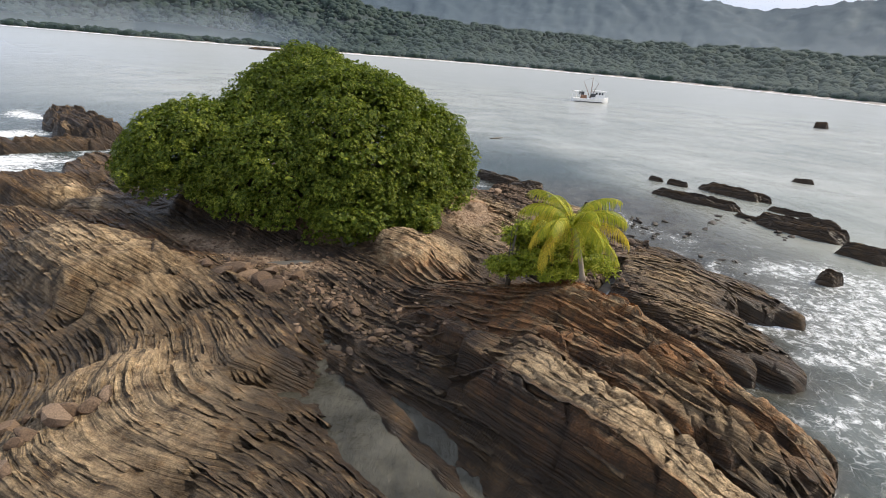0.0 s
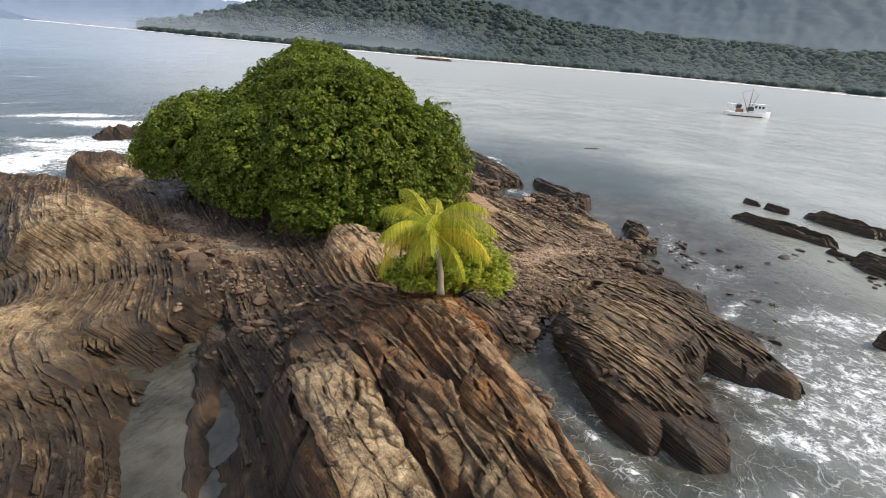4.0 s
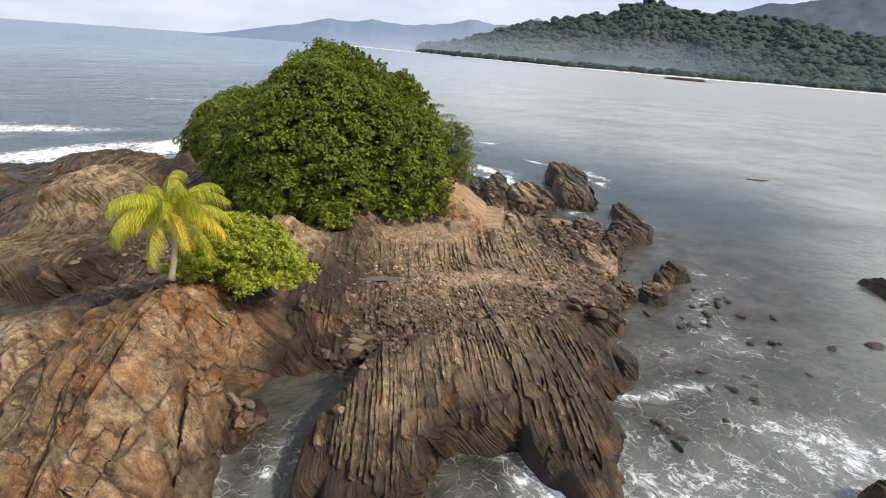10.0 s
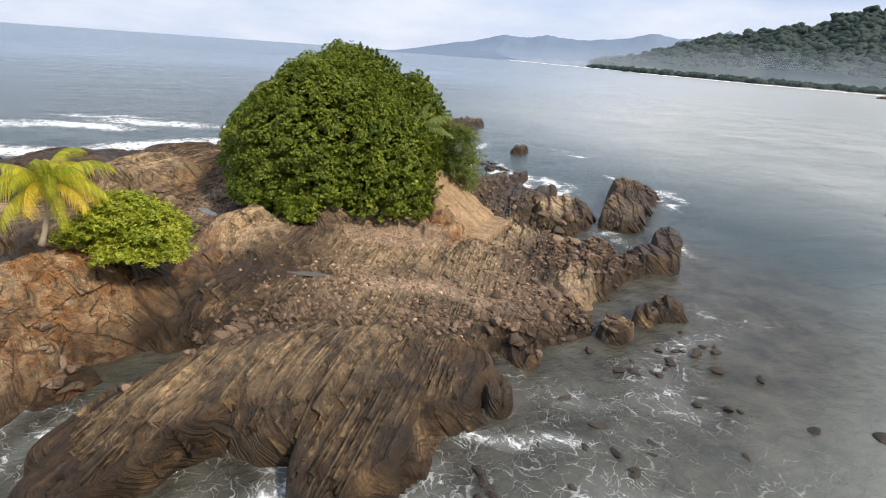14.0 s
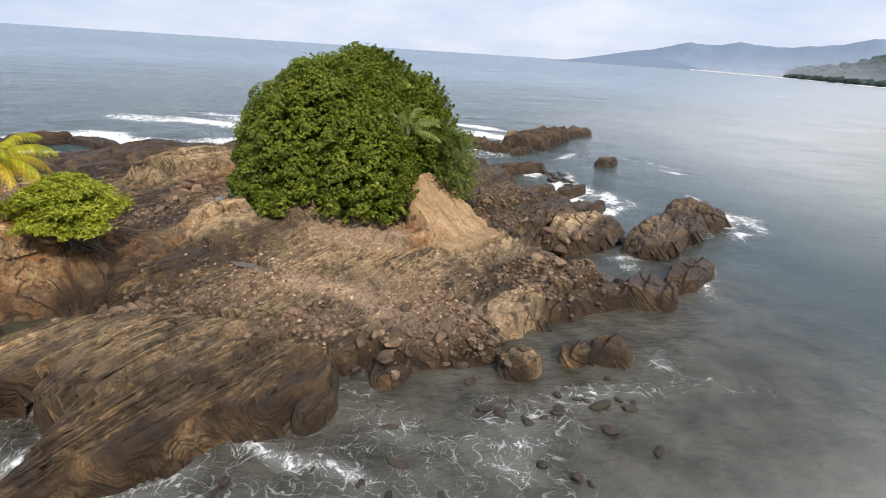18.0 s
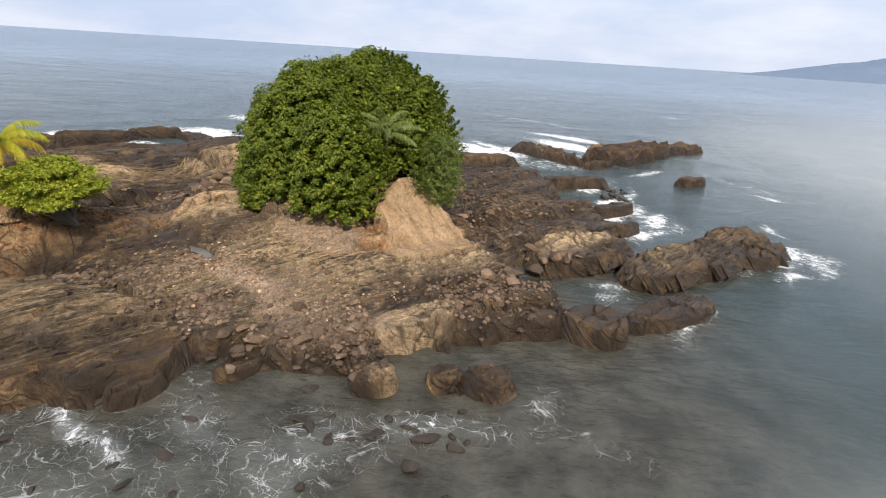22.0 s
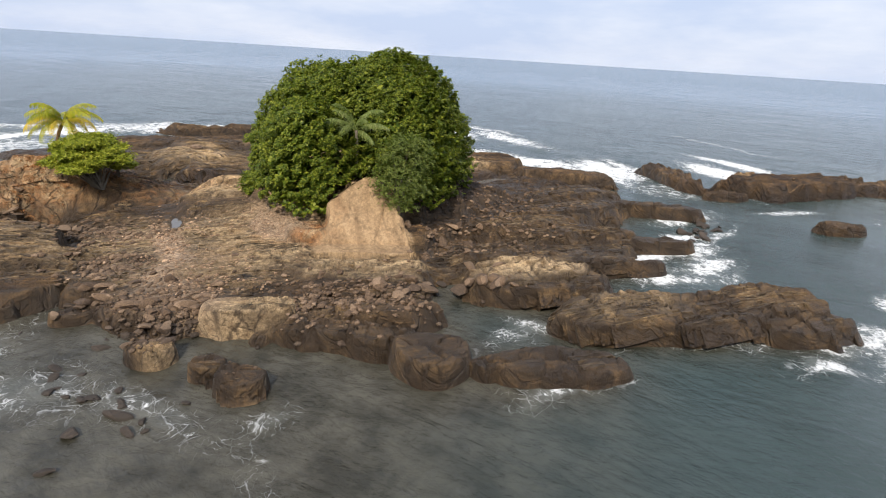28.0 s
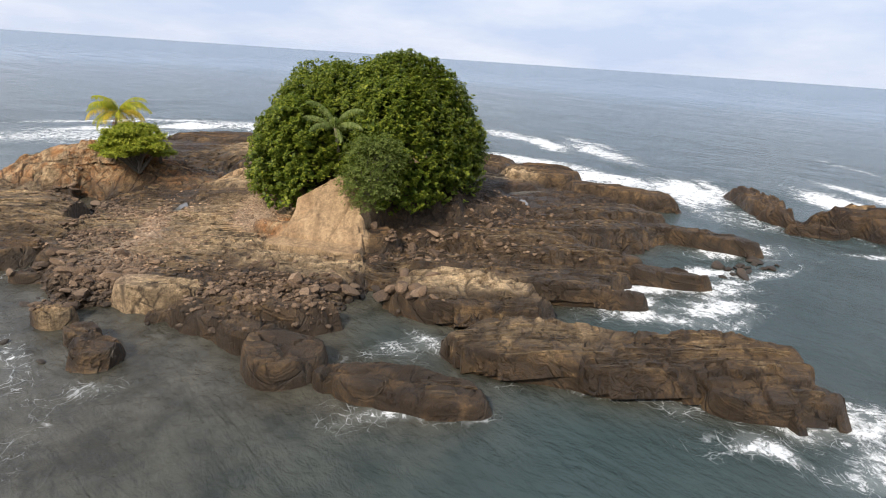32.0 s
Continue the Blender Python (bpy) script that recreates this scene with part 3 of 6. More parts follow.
    up(11.1, 25.4, 2.0, 1.4, -45, 0.85, edge=0.3)
    up(12.2, 26.6, 0.9, 0.5, -30, 0.6, edge=0.3)
    up(9.4, 17.6, 2.6, 0.7, -62, 0.7, edge=0.3)
    # blocks and fangs along the gravel beach and the northern point
    up(10.5, 32.9, 0.85, 0.65, -70, 0.62, edge=0.24, wob=0.1)
    up(10.0, 35.0, 0.6, 0.5, -60, 0.45, edge=0.25, wob=0.1)
    up(9.9, 36.4, 0.85, 0.65, -50, 0.6, edge=0.25, wob=0.1)
    up(10.5, 28.8, 0.8, 0.6, -40, 0.45, edge=0.35)
    up(7.4, 33.6, 1.8, 0.85, -46, 0.98, edge=0.25)
    up(5.7, 38.4, 3.6, 1.0, -78, 0.38, edge=0.2)
    up(6.7, 35.3, 0.9, 0.8, -10, 0.55, edge=0.2, wob=0.1)
    up(6.4, 36.7, 0.62, 0.9, 10, 0.72, edge=0.2, wob=0.08)
    up(6.1, 38.0, 0.62, 0.95, 0, 0.75, edge=0.2, wob=0.08)
    up(5.7, 40.1, 1.25, 1.35, -20, 0.85, edge=0.22, lean=-0.15, wob=0.1)
    up(5.0, 41.8, 0.7, 0.65, -30, 0.5, edge=0.25)
    up(4.4, 37.6, 2.4, 0.8, -55, 0.9, edge=0.28)
    up(3.5, 43.9, 2.5, 0.8, -54, 0.5, edge=0.25, lean=-0.15)
    up(4.5, 42.7, 0.9, 0.75, -54, 0.6, edge=0.25)
    up(-0.2, 44.0, 2.1, 1.15, -55, 0.85, edge=0.24, lean=-0.2)
    up(-3.7, 50.3, 1.5, 0.6, -52, 0.75, edge=0.28)
    up(-2.2, 46.6, 3.2, 1.5, -52, 1.0, edge=0.24, lean=-0.25)
    up(-4.6, 49.2, 2.4, 1.35, -50, 1.1, edge=0.26, lean=-0.3)
    up(-5.0, 51.3, 1.3, 0.7, -55, 0.7, edge=0.3)
    up(-1.7, 40.8, 3.4, 1.6, -52, 1.0, edge=0.2, lean=-0.3)
    up(-4.6, 40.6, 4.4, 0.85, -52, 0.95, edge=0.24)
    up(-6.9, 43.6, 1.8, 0.6, -60, 0.75, edge=0.3)
    up(-8.6, 39.6, 4.6, 0.9, -50, 1.0, edge=0.24)
    up(-11.4, 44.2, 2.2, 0.55, -55, 0.75, edge=0.3)
    up(-8.0, 37.4, 4.0, 1.1, -38, 1.2, edge=0.28)
    up(-13.0, 38.2, 4.4, 1.0, -32, 1.1, edge=0.28)
    up(-18.8, 42.6, 3.4, 0.7, -70, 0.85, edge=0.28)
    up(-17.5, 37.5, 4.2, 1.2, -38, 1.2, edge=0.28)
    up(-23.6, 34.4, 4.4, 1.5, -65, 1.2, edge=0.35)
    up(-22.4, 28.3, 3.4, 2.3, -35, 1.5, edge=0.3, lean=-0.25)
    # western hump and slopes
    up(-13.0, 18.2, 4.5, 2.3, -30, 2.3, edge=0.42)
    up(-9.6, 18.6, 3.2, 1.6, -25, 1.3, edge=0.5)
    up(-17.5, 21.5, 4.5, 2.2, -35, 1.5, edge=0.4)
    up(-22.5, 21.5, 3.0, 3.6, 10, 1.3, edge=0.35)
    up(-20.0, 13.5, 4.2, 2.8, -30, 1.5, edge=0.35)
    # folded foreground beds and the wet fins in the channel
    up(-6.6, 10.0, 3.2, 2.4, 60, 1.35, edge=0.35)
    up(-8.6, 11.8, 1.6, 1.0, 60, 1.5, edge=0.3)
    up(-5.8, 15.0, 3.2, 2.3, -42, 1.05, edge=0.4)
    up(-8.0, 13.8, 3.0, 1.3, -30, 0.9, edge=0.45)
    up(-3.2, 8.2, 2.2, 1.5, -60, 0.9, edge=0.4)
    up(-1.5, 12.9, 4.2, 0.38, -53, 0.62, edge=0.35)
    up(-13.0, 6.0, 5.0, 3.0, -30, 1.2, edge=0.35)
    up(-8.5, 1.8, 5.5, 2.0, -35, 1.1, edge=0.35)
    up(-16.0, 9.5, 4.0, 2.0, -30, 1.2, edge=0.35)
    h = h + 0.85 * shelf * (1.15 - 0.065 * (x - 1.0) - h) * ease(0.2, 0.6, h)
    even = soften(h, (h > -0.4).astype(float) + 1e-4, 15)
    h = np.where(h > -0.3, h + (0.2 + 0.45 * (1 - ease(21, 29, y))) * loose * (1 - channel) * ease(-0.3, 0.2, h) * (np.clip(even, -0.3, 9) - h), h)

    # the palm's ridge: a blunt block of thick sheets at its sea end, a long bedded flank behind
    wu, wv = u + 0.12 * fbm(x * 0.7, y * 0.7, 3, 61), v + 0.22 * fbm(x * 0.7, y * 0.7, 3, 62)
    sea_end = ease(-8.6, -6.6, wv)
    blunt = np.interp(wu, [9.0, 9.5, 9.9, 10.3, 11.6, 12.6, 13.6, 14.4, 15.1, 15.8, 16.5, 17.1], [-1.3, 0.3, 1.75, 2.15, 2.4, 2.3, 2.65, 3.1, 2.75, 1.5, -0.1, -1.3])
    flank = np.interp(wu, [8.4, 9.6, 10.6, 12.0, 13.4, 14.4, 15.2, 16.2, 17.4, 18.2], [-1.3, 0.25, 0.75, 1.5, 2.2, 2.55, 2.35, 1.6, 0.6, -1.3])
    along_end = np.interp(wv, [-9, -7, -5.2, -3.4, -1.6, -0.4, 0.6], [1.03, 1.03, 1.0, 0.86, 0.62, 0.42, 0.05])
    along_flank = np.interp(wv, [-15, -12.5, -10, -8, -6.6], [0.2, 0.5, 0.78, 1.08, 1.2])
    stop = 1 - ease(0.2, 0.9, wv)
    ridge = (flank * along_flank) * (1 - sea_end) + np.where(blunt > 0, blunt * along_end, blunt) * sea_end
    ridge = -1.3 + (ridge + 1.3) * stop * ease(-16.0, -13.5, wv)
    sheets = sea_end * ease(9.4, 9.9, wu) * (1 - ease(16.3, 16.8, wu)) * stop
    on_ridge = ease(-0.2, 0.2, ridge - h) * ease(0.0, 0.3, ridge)
    np.maximum(h, ridge, out=h)
    up(1.5, 13.6, 1.3, 0.8, -45, 1.9, edge=0.35)
    up(0.9, 15.0, 1.5, 0.7, -40, 1.6, edge=0.4)
    up(6.8, 16.2, 1.5, 0.6, -48, 0.7, edge=0.6)
    # grooves between the thick sheets, each sheet rounded over its length
    for k, (g, deep, wide) in enumerate(((12.15, 0.7, 0.16), (13.55, 0.5, 0.12), (14.75, 0.5, 0.12), (12.9, 0.18, 0.06), (15.45, 0.3, 0.08), (14.1, 0.2, 0.06), (11.3, 0.12, 0.05))):
        d = u - g + 0.4 * fbm(v * 0.28 + 3.1 * k, u * 0.2, 3, 150 + k) + 0.1 * fbm(v * 1.6, u, 2, 158)
        gap = np.exp(-(d / wide) ** 2) + 0.25 * np.where(d < 0, np.exp(d / 0.3), 0) * (k < 3)
        h = h - deep * sheets * gap * on_ridge * (1 - ease(-1.6, 0.2, v)) * (0.5 + 0.5 * ease(-8.2, -6.2, v))
    # the bare face: one clean bedding plane with two ledges below it
    face = np.where(out < 0, np.minimum(1.25 - 0.80 * out + 0.05 * fbm(x * 0.8, y * 0.8, 3, 54) - 0.10 * np.exp(-((side - 0.55 + 0.25 * out) / 0.06) ** 2), 3.75 - 0.62 * np.abs(side - 0.3)), np.where(out < 1.05 + 0.1 * fbm(x * 1.3, y * 1.3, 2, 59), 1.12 - 0.05 * out, 0.86 - 0.04 * out))
    keep = (1 - ease(1.5, 1.9, np.abs(side - 0.1) - 0.4 * ease(0.0, 1.2, out) - 0.45 + 0.22 * np.clip(-out, 0, 3) + 0.24 * fbm(x * 1.1, y * 1.1, 4, 57))) * ease(-3.6, -2.9, out) * (1 - ease(2.8, 3.2, out + 0.3 * fbm(x * 0.9, y * 0.9, 2, 56)))
    np.maximum(h, -1.3 + (face + 1.3) * keep, out=h)
    up(-3.0, 31.0, 2.0, 1.7, 35, 3.2, edge=0.42, wob=0.06)
    up(1.2, 30.5, 1.3, 1.6, 35, 1.6, edge=0.8, wob=0.35)
    up(-1.9, 34.4, 1.0, 0.9, 0, 1.4, edge=0.5, wob=0.2)

    inlet = np.maximum.reduce([blob(x, y, 12.3, 18.9, 1.0, 0.32, -38, 0.5), blob(x, y, 8.3, 16.6, 1.7, 0.5, -58, 0.5), blob(x, y, 2.4, 40.6, 2.6, 0.9, -35, 0.5), blob(x, y, 9.4, 14.9, 1.3, 0.5, -40, 0.5),
                               blob(x, y, -6.4, 45.0, 2.6, 0.7, -45, 0.5), blob(x, y, -10.0, 45.2, 2.6, 0.8, -40, 0.5), blob(x, y, -15.0, 43.6, 3.0, 1.1, -45, 0.5), blob(x, y, -3.4, 45.3, 2.4, 0.45, -52, 0.5), blob(x, y, 1.75, 44.7, 2.8, 0.32, -65, 0.5), blob(x, y, -21.0, 40.5, 1.8, 0.8, -60, 0.5)])

    gy_, gx_ = np.gradient(h, STEP)
    fall = EU[0] * gx_ + EU[1] * gy_                       # rise across the layers
    for k in range(5):
        fall[1:-1, 1:-1] = (fall[1:-1, 1:-1] + fall[:-2, 1:-1] + fall[2:, 1:-1] + fall[1:-1, :-2] + fall[1:-1, 2:]) / 5
    block = ease(0.10, 0.36, -fall) * loose                # slopes that run down with the dip: smooth jointed sheets, no layer edges
    block = np.maximum(block, sheets * on_ridge * (1 - ease(0.25, 0.7, fall)) * ease(10.0, 10.4, u))
    block = np.maximum(block, 0.8 * loose * ease(34, 38, y))
    block = block * (1 - blob(x, y, -7.0, 11.5, 6.0, 6.0, 0, 0.4)) * (1 - 0.75 * blob(x, y, 10.6, 21.0, 4.8, 4.8, 0, 0.3))
    block = block * (1 - 0.7 * sheets * ease(12.1, 12.6, u) * (1 - ease(14.6, 15.2, u)) * ease(-0.3, 0.2, fbm(x * 0.4, y * 0.4, 2, 68)))
    layered = 1 - block
    relief = (0.45 * layered + 0.2 * block) * loose * ease(-1.2, 0.3, h) * np.clip(0.8 + 0.6 * fbm(x * 0.2, y * 0.2, 2, 21), 0.3, 1.3)
    h = h + 0.3 * relief * tilt
    row = np.floor(u / 0.55)
    h = h + 0.14 * relief * (hashed(row, np.floor(v / 0.85 + 7.3 * hashed(row, row * 0, 71)), 72) - 0.5)
    h = h + 0.05 * relief * fbm(x * 1.7, y * 1.7, 4, 77) + 0.02 * (0.3 + relief + gravel) * fbm(x * 6, y * 6, 2, 90)
    # ledges: broken lengths of bed stepping down with the dip
    ledge = vnoise(u * 0.75 + 0.3 * fbm(x * 0.3, y * 0.3, 2, 140), v * 0.16, 141) + 0.5 * vnoise(u * 1.9, v * 0.3, 142)
    h = h + 0.14 * loose * layered * ease(0.1, 0.5, h) * (np.floor(ledge * 3.0) / 3.0)
    step_u = (u + 0.25 * fbm(x * 0.4, y * 0.4, 3, 143)) / 0.85
    h = h + 0.16 * loose * ease(31, 35, y) * ease(0.1, 0.4, h) * (0.5 - (step_u - np.floor(step_u)) + 0.5 * (hashed(np.floor(step_u), np.floor(v * 0.3 + 5 * hashed(np.floor(step_u), u * 0, 144)), 145) - 0.5))
    cave = blob(x, y, 6.3, 16.6, 0.5, 0.9, -20, 0.3)
    h = h - 0.9 * cave
    # joints: blocks a stride across and smaller ones within them
    ju, jv = u + 0.45 * fbm(x * 0.6, y * 0.6, 4, 63), 0.5 * v + 0.35 * fbm(x * 0.6, y * 0.6, 4, 64)
    big, joint = cells(ju, jv, 1.3, 161)
    small, joint2 = cells(ju + 9, jv, 0.5, 171)
    chunky = loose * ease(0.0, 0.4, h) * np.clip(0.25 + 0.6 * block + 0.5 * fbm(x * 0.25, y * 0.25, 2, 65), 0.1, 1.0)
    chunky = np.maximum.reduce([chunky, 0.45 * ease(1.0, 1.3, out) * keep, 0.75 * loose * ease(0.1, 0.5, h) * blob(x, y, 10.3, 21.6, 4.2, 4.4, 0, 0.3) * ease(-0.3, 0.3, fbm(x * 0.35, y * 0.35, 2, 69)), 0.9 * sheets * on_ridge])
    opened = np.maximum(ease(-0.25, 0.35, fbm(x * 0.45, y * 0.45, 2, 66)), 0.55 * sheets * on_ridge)
    h = h + (1 + 0.8 * sheets * on_ridge) * chunky * (0.2 * (big - 0.5) + 0.12 * opened * (small - 0.5) - 0.11 * np.exp(-(joint / 0.07) ** 2) - 0.07 * opened * np.exp(-(joint2 / 0.06) ** 2))
    crack = np.clip(chunky * 1.7, 0, 1) * np.maximum(np.exp(-(joint / 0.10) ** 2), 0.85 * opened * np.exp(-(joint2 / 0.065) ** 2))
    h = h * (1 - channel) + channel * (-0.06 + 0.12 * fbm(x * 1.3, y * 1.3, 3, 4) + 0.25 * blob(x, y, -1.5, 12.9, 4.2, 0.35, -53, 0.4))
    h = h * (1 - inlet) + inlet * np.minimum(h, -0.5)
    for k, (cx, cy, a, b, ang) in enumerate(POOLS):
        m = blob(x, y, cx, cy, a * 1.25, b * 1.25, ang, 0.3)
        rim = (m > 0.01) & (m < 0.5)
        LEVEL[k] = float(np.percentile(h[rim], 12))
        h = h * (1 - m) + m * np.minimum(h, LEVEL[k] - 0.14)

    bare = loose * (1 - inlet)
    for cx, cy, a, b, ang in POOLS:
        bare = bare * (1 - blob(x, y, cx, cy, a * 1.2, b * 1.2, ang, 0.1))
    # where bed edges stand proud
    finned = np.maximum.reduce([1.25 * blob(x, y, 10.6, 21.4, 5.8, 4.8, 0, 0.3), 1.1 * blob(x, y, 0.6, 17.0, 6.5, 3.0, -41, 0.3), 0.75 * blob(x, y, 6.0, 24.6, 6.5, 1.5, 60, 0.4), 1.15 * blob(x, y, -7.0, 13.0, 8.5, 8.0, 0, 0.3), 0.9 * blob(x, y, -16.0, 19.0, 8.0, 7.0, -30, 0.4),
                                0.75 * blob(x, y, 8.6, 36.6, 3.0, 2.4, -50, 0.4), 0.8 * blob(x, y, 3.6, 27.4, 5.2, 3.4, 60, 0.4), 0.7 * blob(x, y, -1.4, 13.0, 4.6, 0.8, -53, 0.4), 0.9 * blob(x, y, -1.0, 21.0, 4.5, 2.5, -40, 0.4), 1.2 * ease(-13, -12, v) * ease(9.3, 9.6, u) * (1 - ease(10.9, 11.4, u)) * stop, 0.9 * sheets * ease(0.3, 0.8, fall), 0.95 * sheets * (1 - ease(14.6, 15.2, u)) * (1 - ease(-6.6, -5.6, v) * (1 - ease(11.6, 12.2, u))),
                                0.62 * ease(34, 37, y) * (1 - blob(x, y, 6.0, 38.6, 2.6, 4.6, 10, 0.2)) * (1 - blob(x, y, 10.2, 35.0, 1.4, 3.2, 0, 0.2))])
    finned = finned * (1 - 0.9 * blob(x, y, 6.0, 38.6, 2.6, 4.4, 10, 0.2)) * (1 - ease(0.6, 0.9, block) * (1 - 0.85 * sheets) * (1 - 0.8 * ease(33, 36, y))) + 0.34 * fbm(x * 0.33, y * 0.33, 3, 67)
    low = 1 - ease(0.5, 1.45, h + 0.25 * fbm(x * 0.4, y * 0.4, 3, 55))
    dry = np.maximum(blob(x, y, 7.4, 33.6, 1.9, 1.0, -46, 0.3), 0.7 * blob(x, y, 10.3, 33.6, 0.9, 0.7, -80, 0.3))
    # shade put into the colour: south-west faces get less pale, some rust
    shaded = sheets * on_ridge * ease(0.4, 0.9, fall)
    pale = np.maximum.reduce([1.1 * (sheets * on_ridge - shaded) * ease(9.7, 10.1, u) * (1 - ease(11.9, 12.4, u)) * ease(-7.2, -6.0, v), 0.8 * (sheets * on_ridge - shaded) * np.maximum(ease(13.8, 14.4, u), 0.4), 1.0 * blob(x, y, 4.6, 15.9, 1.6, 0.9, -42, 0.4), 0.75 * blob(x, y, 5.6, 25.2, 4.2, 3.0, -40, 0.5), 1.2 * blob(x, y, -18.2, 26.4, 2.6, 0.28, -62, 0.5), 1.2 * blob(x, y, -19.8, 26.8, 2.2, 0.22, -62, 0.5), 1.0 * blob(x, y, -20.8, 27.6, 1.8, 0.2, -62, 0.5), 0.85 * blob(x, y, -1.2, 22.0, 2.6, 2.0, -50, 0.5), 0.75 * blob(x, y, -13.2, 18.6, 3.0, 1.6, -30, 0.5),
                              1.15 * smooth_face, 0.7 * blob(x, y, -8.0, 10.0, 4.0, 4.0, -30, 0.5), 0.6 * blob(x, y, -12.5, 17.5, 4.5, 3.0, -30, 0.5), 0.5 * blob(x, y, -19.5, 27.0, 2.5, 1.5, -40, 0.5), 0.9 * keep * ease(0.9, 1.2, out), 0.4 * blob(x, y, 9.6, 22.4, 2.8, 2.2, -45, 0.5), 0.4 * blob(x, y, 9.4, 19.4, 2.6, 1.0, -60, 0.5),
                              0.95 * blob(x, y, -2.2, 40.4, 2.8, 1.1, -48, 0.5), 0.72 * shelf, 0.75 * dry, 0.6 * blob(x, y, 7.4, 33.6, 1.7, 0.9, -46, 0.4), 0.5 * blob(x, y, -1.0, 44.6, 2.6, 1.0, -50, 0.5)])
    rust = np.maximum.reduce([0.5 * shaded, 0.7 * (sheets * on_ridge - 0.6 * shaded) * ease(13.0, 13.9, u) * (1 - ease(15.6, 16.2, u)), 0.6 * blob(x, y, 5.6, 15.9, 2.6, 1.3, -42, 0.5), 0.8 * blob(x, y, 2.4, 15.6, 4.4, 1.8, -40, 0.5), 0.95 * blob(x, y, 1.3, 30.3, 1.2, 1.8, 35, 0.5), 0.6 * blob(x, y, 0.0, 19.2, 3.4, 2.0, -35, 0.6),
                              0.5 * blob(x, y, 7.2, 16.4, 1.6, 0.8, -45, 0.5), 0.7 * blob(x, y, -14.0, 22.5, 5.0, 1.0, -30, 0.6)])
    # dark soil round the tree, with the tree's shadow painted into the patch
    soil_shade = np.maximum.reduce([blob(x, y, -5.5, 25.5, 9.5, 4.2, -10, 0.4), 0.7 * blob(x, y, -3.5, 20.5, 4.5, 2.0, -20, 0.6), blob(x, y, -9.0, 29.5, 8.0, 4.0, -20, 0.4)])
    soil_shade = np.clip(soil_shade - pale - gravel, 0, 1)
    # the 0.1 and 0.12 terms only darken the ridge's south-west flank and the slab
    wet = np.clip(low + channel + 0.1 * ease(-14.5, -12, v) * (1 - ease(-3.0, -1.0, v)) * ease(8.6, 9.4, u) * (1 - ease(11.2, 12.6, u)) + 0.4 * blob(x, y, -4.0, 7.5, 6.0, 4.0, -30, 0.5) + 0.4 * ease(38, 41, y) + 0.12 * blob(x, y, 9.8, 19.6, 4.5, 3.0, -60, 0.4) + 0.6 * blob(x, y, -1.0, 13.4, 6.5, 3.8, -38, 0.4) + 0.5 * blob(x, y, 12.8, 22.5, 2.2, 4.5, -20, 0.4) + 0.7 * blob(x, y, -20.0, 14.0, 7.0, 6.5, 0, 0.4) + 0.5 * blob(x, y, -12.0, 37.0, 10.0, 5.0, -30, 0.4), 0, 1)
    wet = np.clip(wet - 0.8 * dry - 0.3 * pale - 0.5 * gravel * ease(0.5, 0.9, h), 0, 1)
    return h, {"bed": u * K, "along": v * K, "pale": pale, "rust": rust, "gravel": gravel, "wet": wet, "soil_shade": soil_shade, "block": block, "crack": crack, "even": np.clip(smooth_face, 0, 1)}, np.where((bare > 0.35) & (finned > 0.42) & (h > 0.02), soften(h, np.ones_like(h), 2) - 0.05, -9.0)


# pools left in hollows: centre, half sizes, turn
POOLS = [(-18.0, 30.6, 1.7, 0.5, -20), (3.2, 23.8, 0.9, 0.22, 55), (7.4, 22.6, 1.5, 0.32, 62), (-14.6, 32.8, 0.8, 0.3, 40),
         (-6.5, 21.0, 0.9, 0.25, 20)]
LEVEL = [0.0] * len(POOLS)


def grid_faces(nx, ny):
    i = np.arange(nx * ny).reshape(ny, nx)
    return np.stack([i[:-1, :-1], i[:-1, 1:], i[1:, 1:], i[1:, :-1]], -1).reshape(-1, 4)


STEP = 0.06
gx, gy = np.arange(-30.0, 17.0, STEP), np.arange(-2.0, 55.0, STEP)
GX, GY = np.meshgrid(gx, gy)
GH, covers, BASE = islet(GX, GY)


def ground(x, y):
    """Height of the rock under a place of the plan."""
    i, j = min(max((x + 30.0) / STEP, 0), len(gx) - 2), min(max((y + 2.0) / STEP, 0), len(gy) - 2)
    return float(GH[int(j), int(i)])


def build_islet():
    f = grid_faces(len(gx), len(gy))
    z = GH.ravel()
    f = f[(z[f] > -0.75).any(axis=1)]
    used = np.zeros(z.size, bool)
    used[f.ravel()] = True
    index = np.cumsum(used) - 1
    v = np.stack([GX.ravel(), GY.ravel(), z], -1)[used] * K
    ob = quads("ground", v, index[f], ROCK)
    for name, a in covers.items():
        attribute(ob, name, a.ravel()[used])
    ob.data.set_sharp_from_angle(angle=0.55)
    tagged(ob, "tilted brown layered rock shelf with gravel and wet hollows", "rock shelf", kind="structure")
    return ob


def sample(grid, x, y):
    i = np.clip(((x + 30.0) / STEP).astype(int), 0, len(gx) - 1)
    j = np.clip(((y + 2.0) / STEP).astype(int), 0, len(gy) - 1)
    return grid[j, i]


SHELF = build_islet()
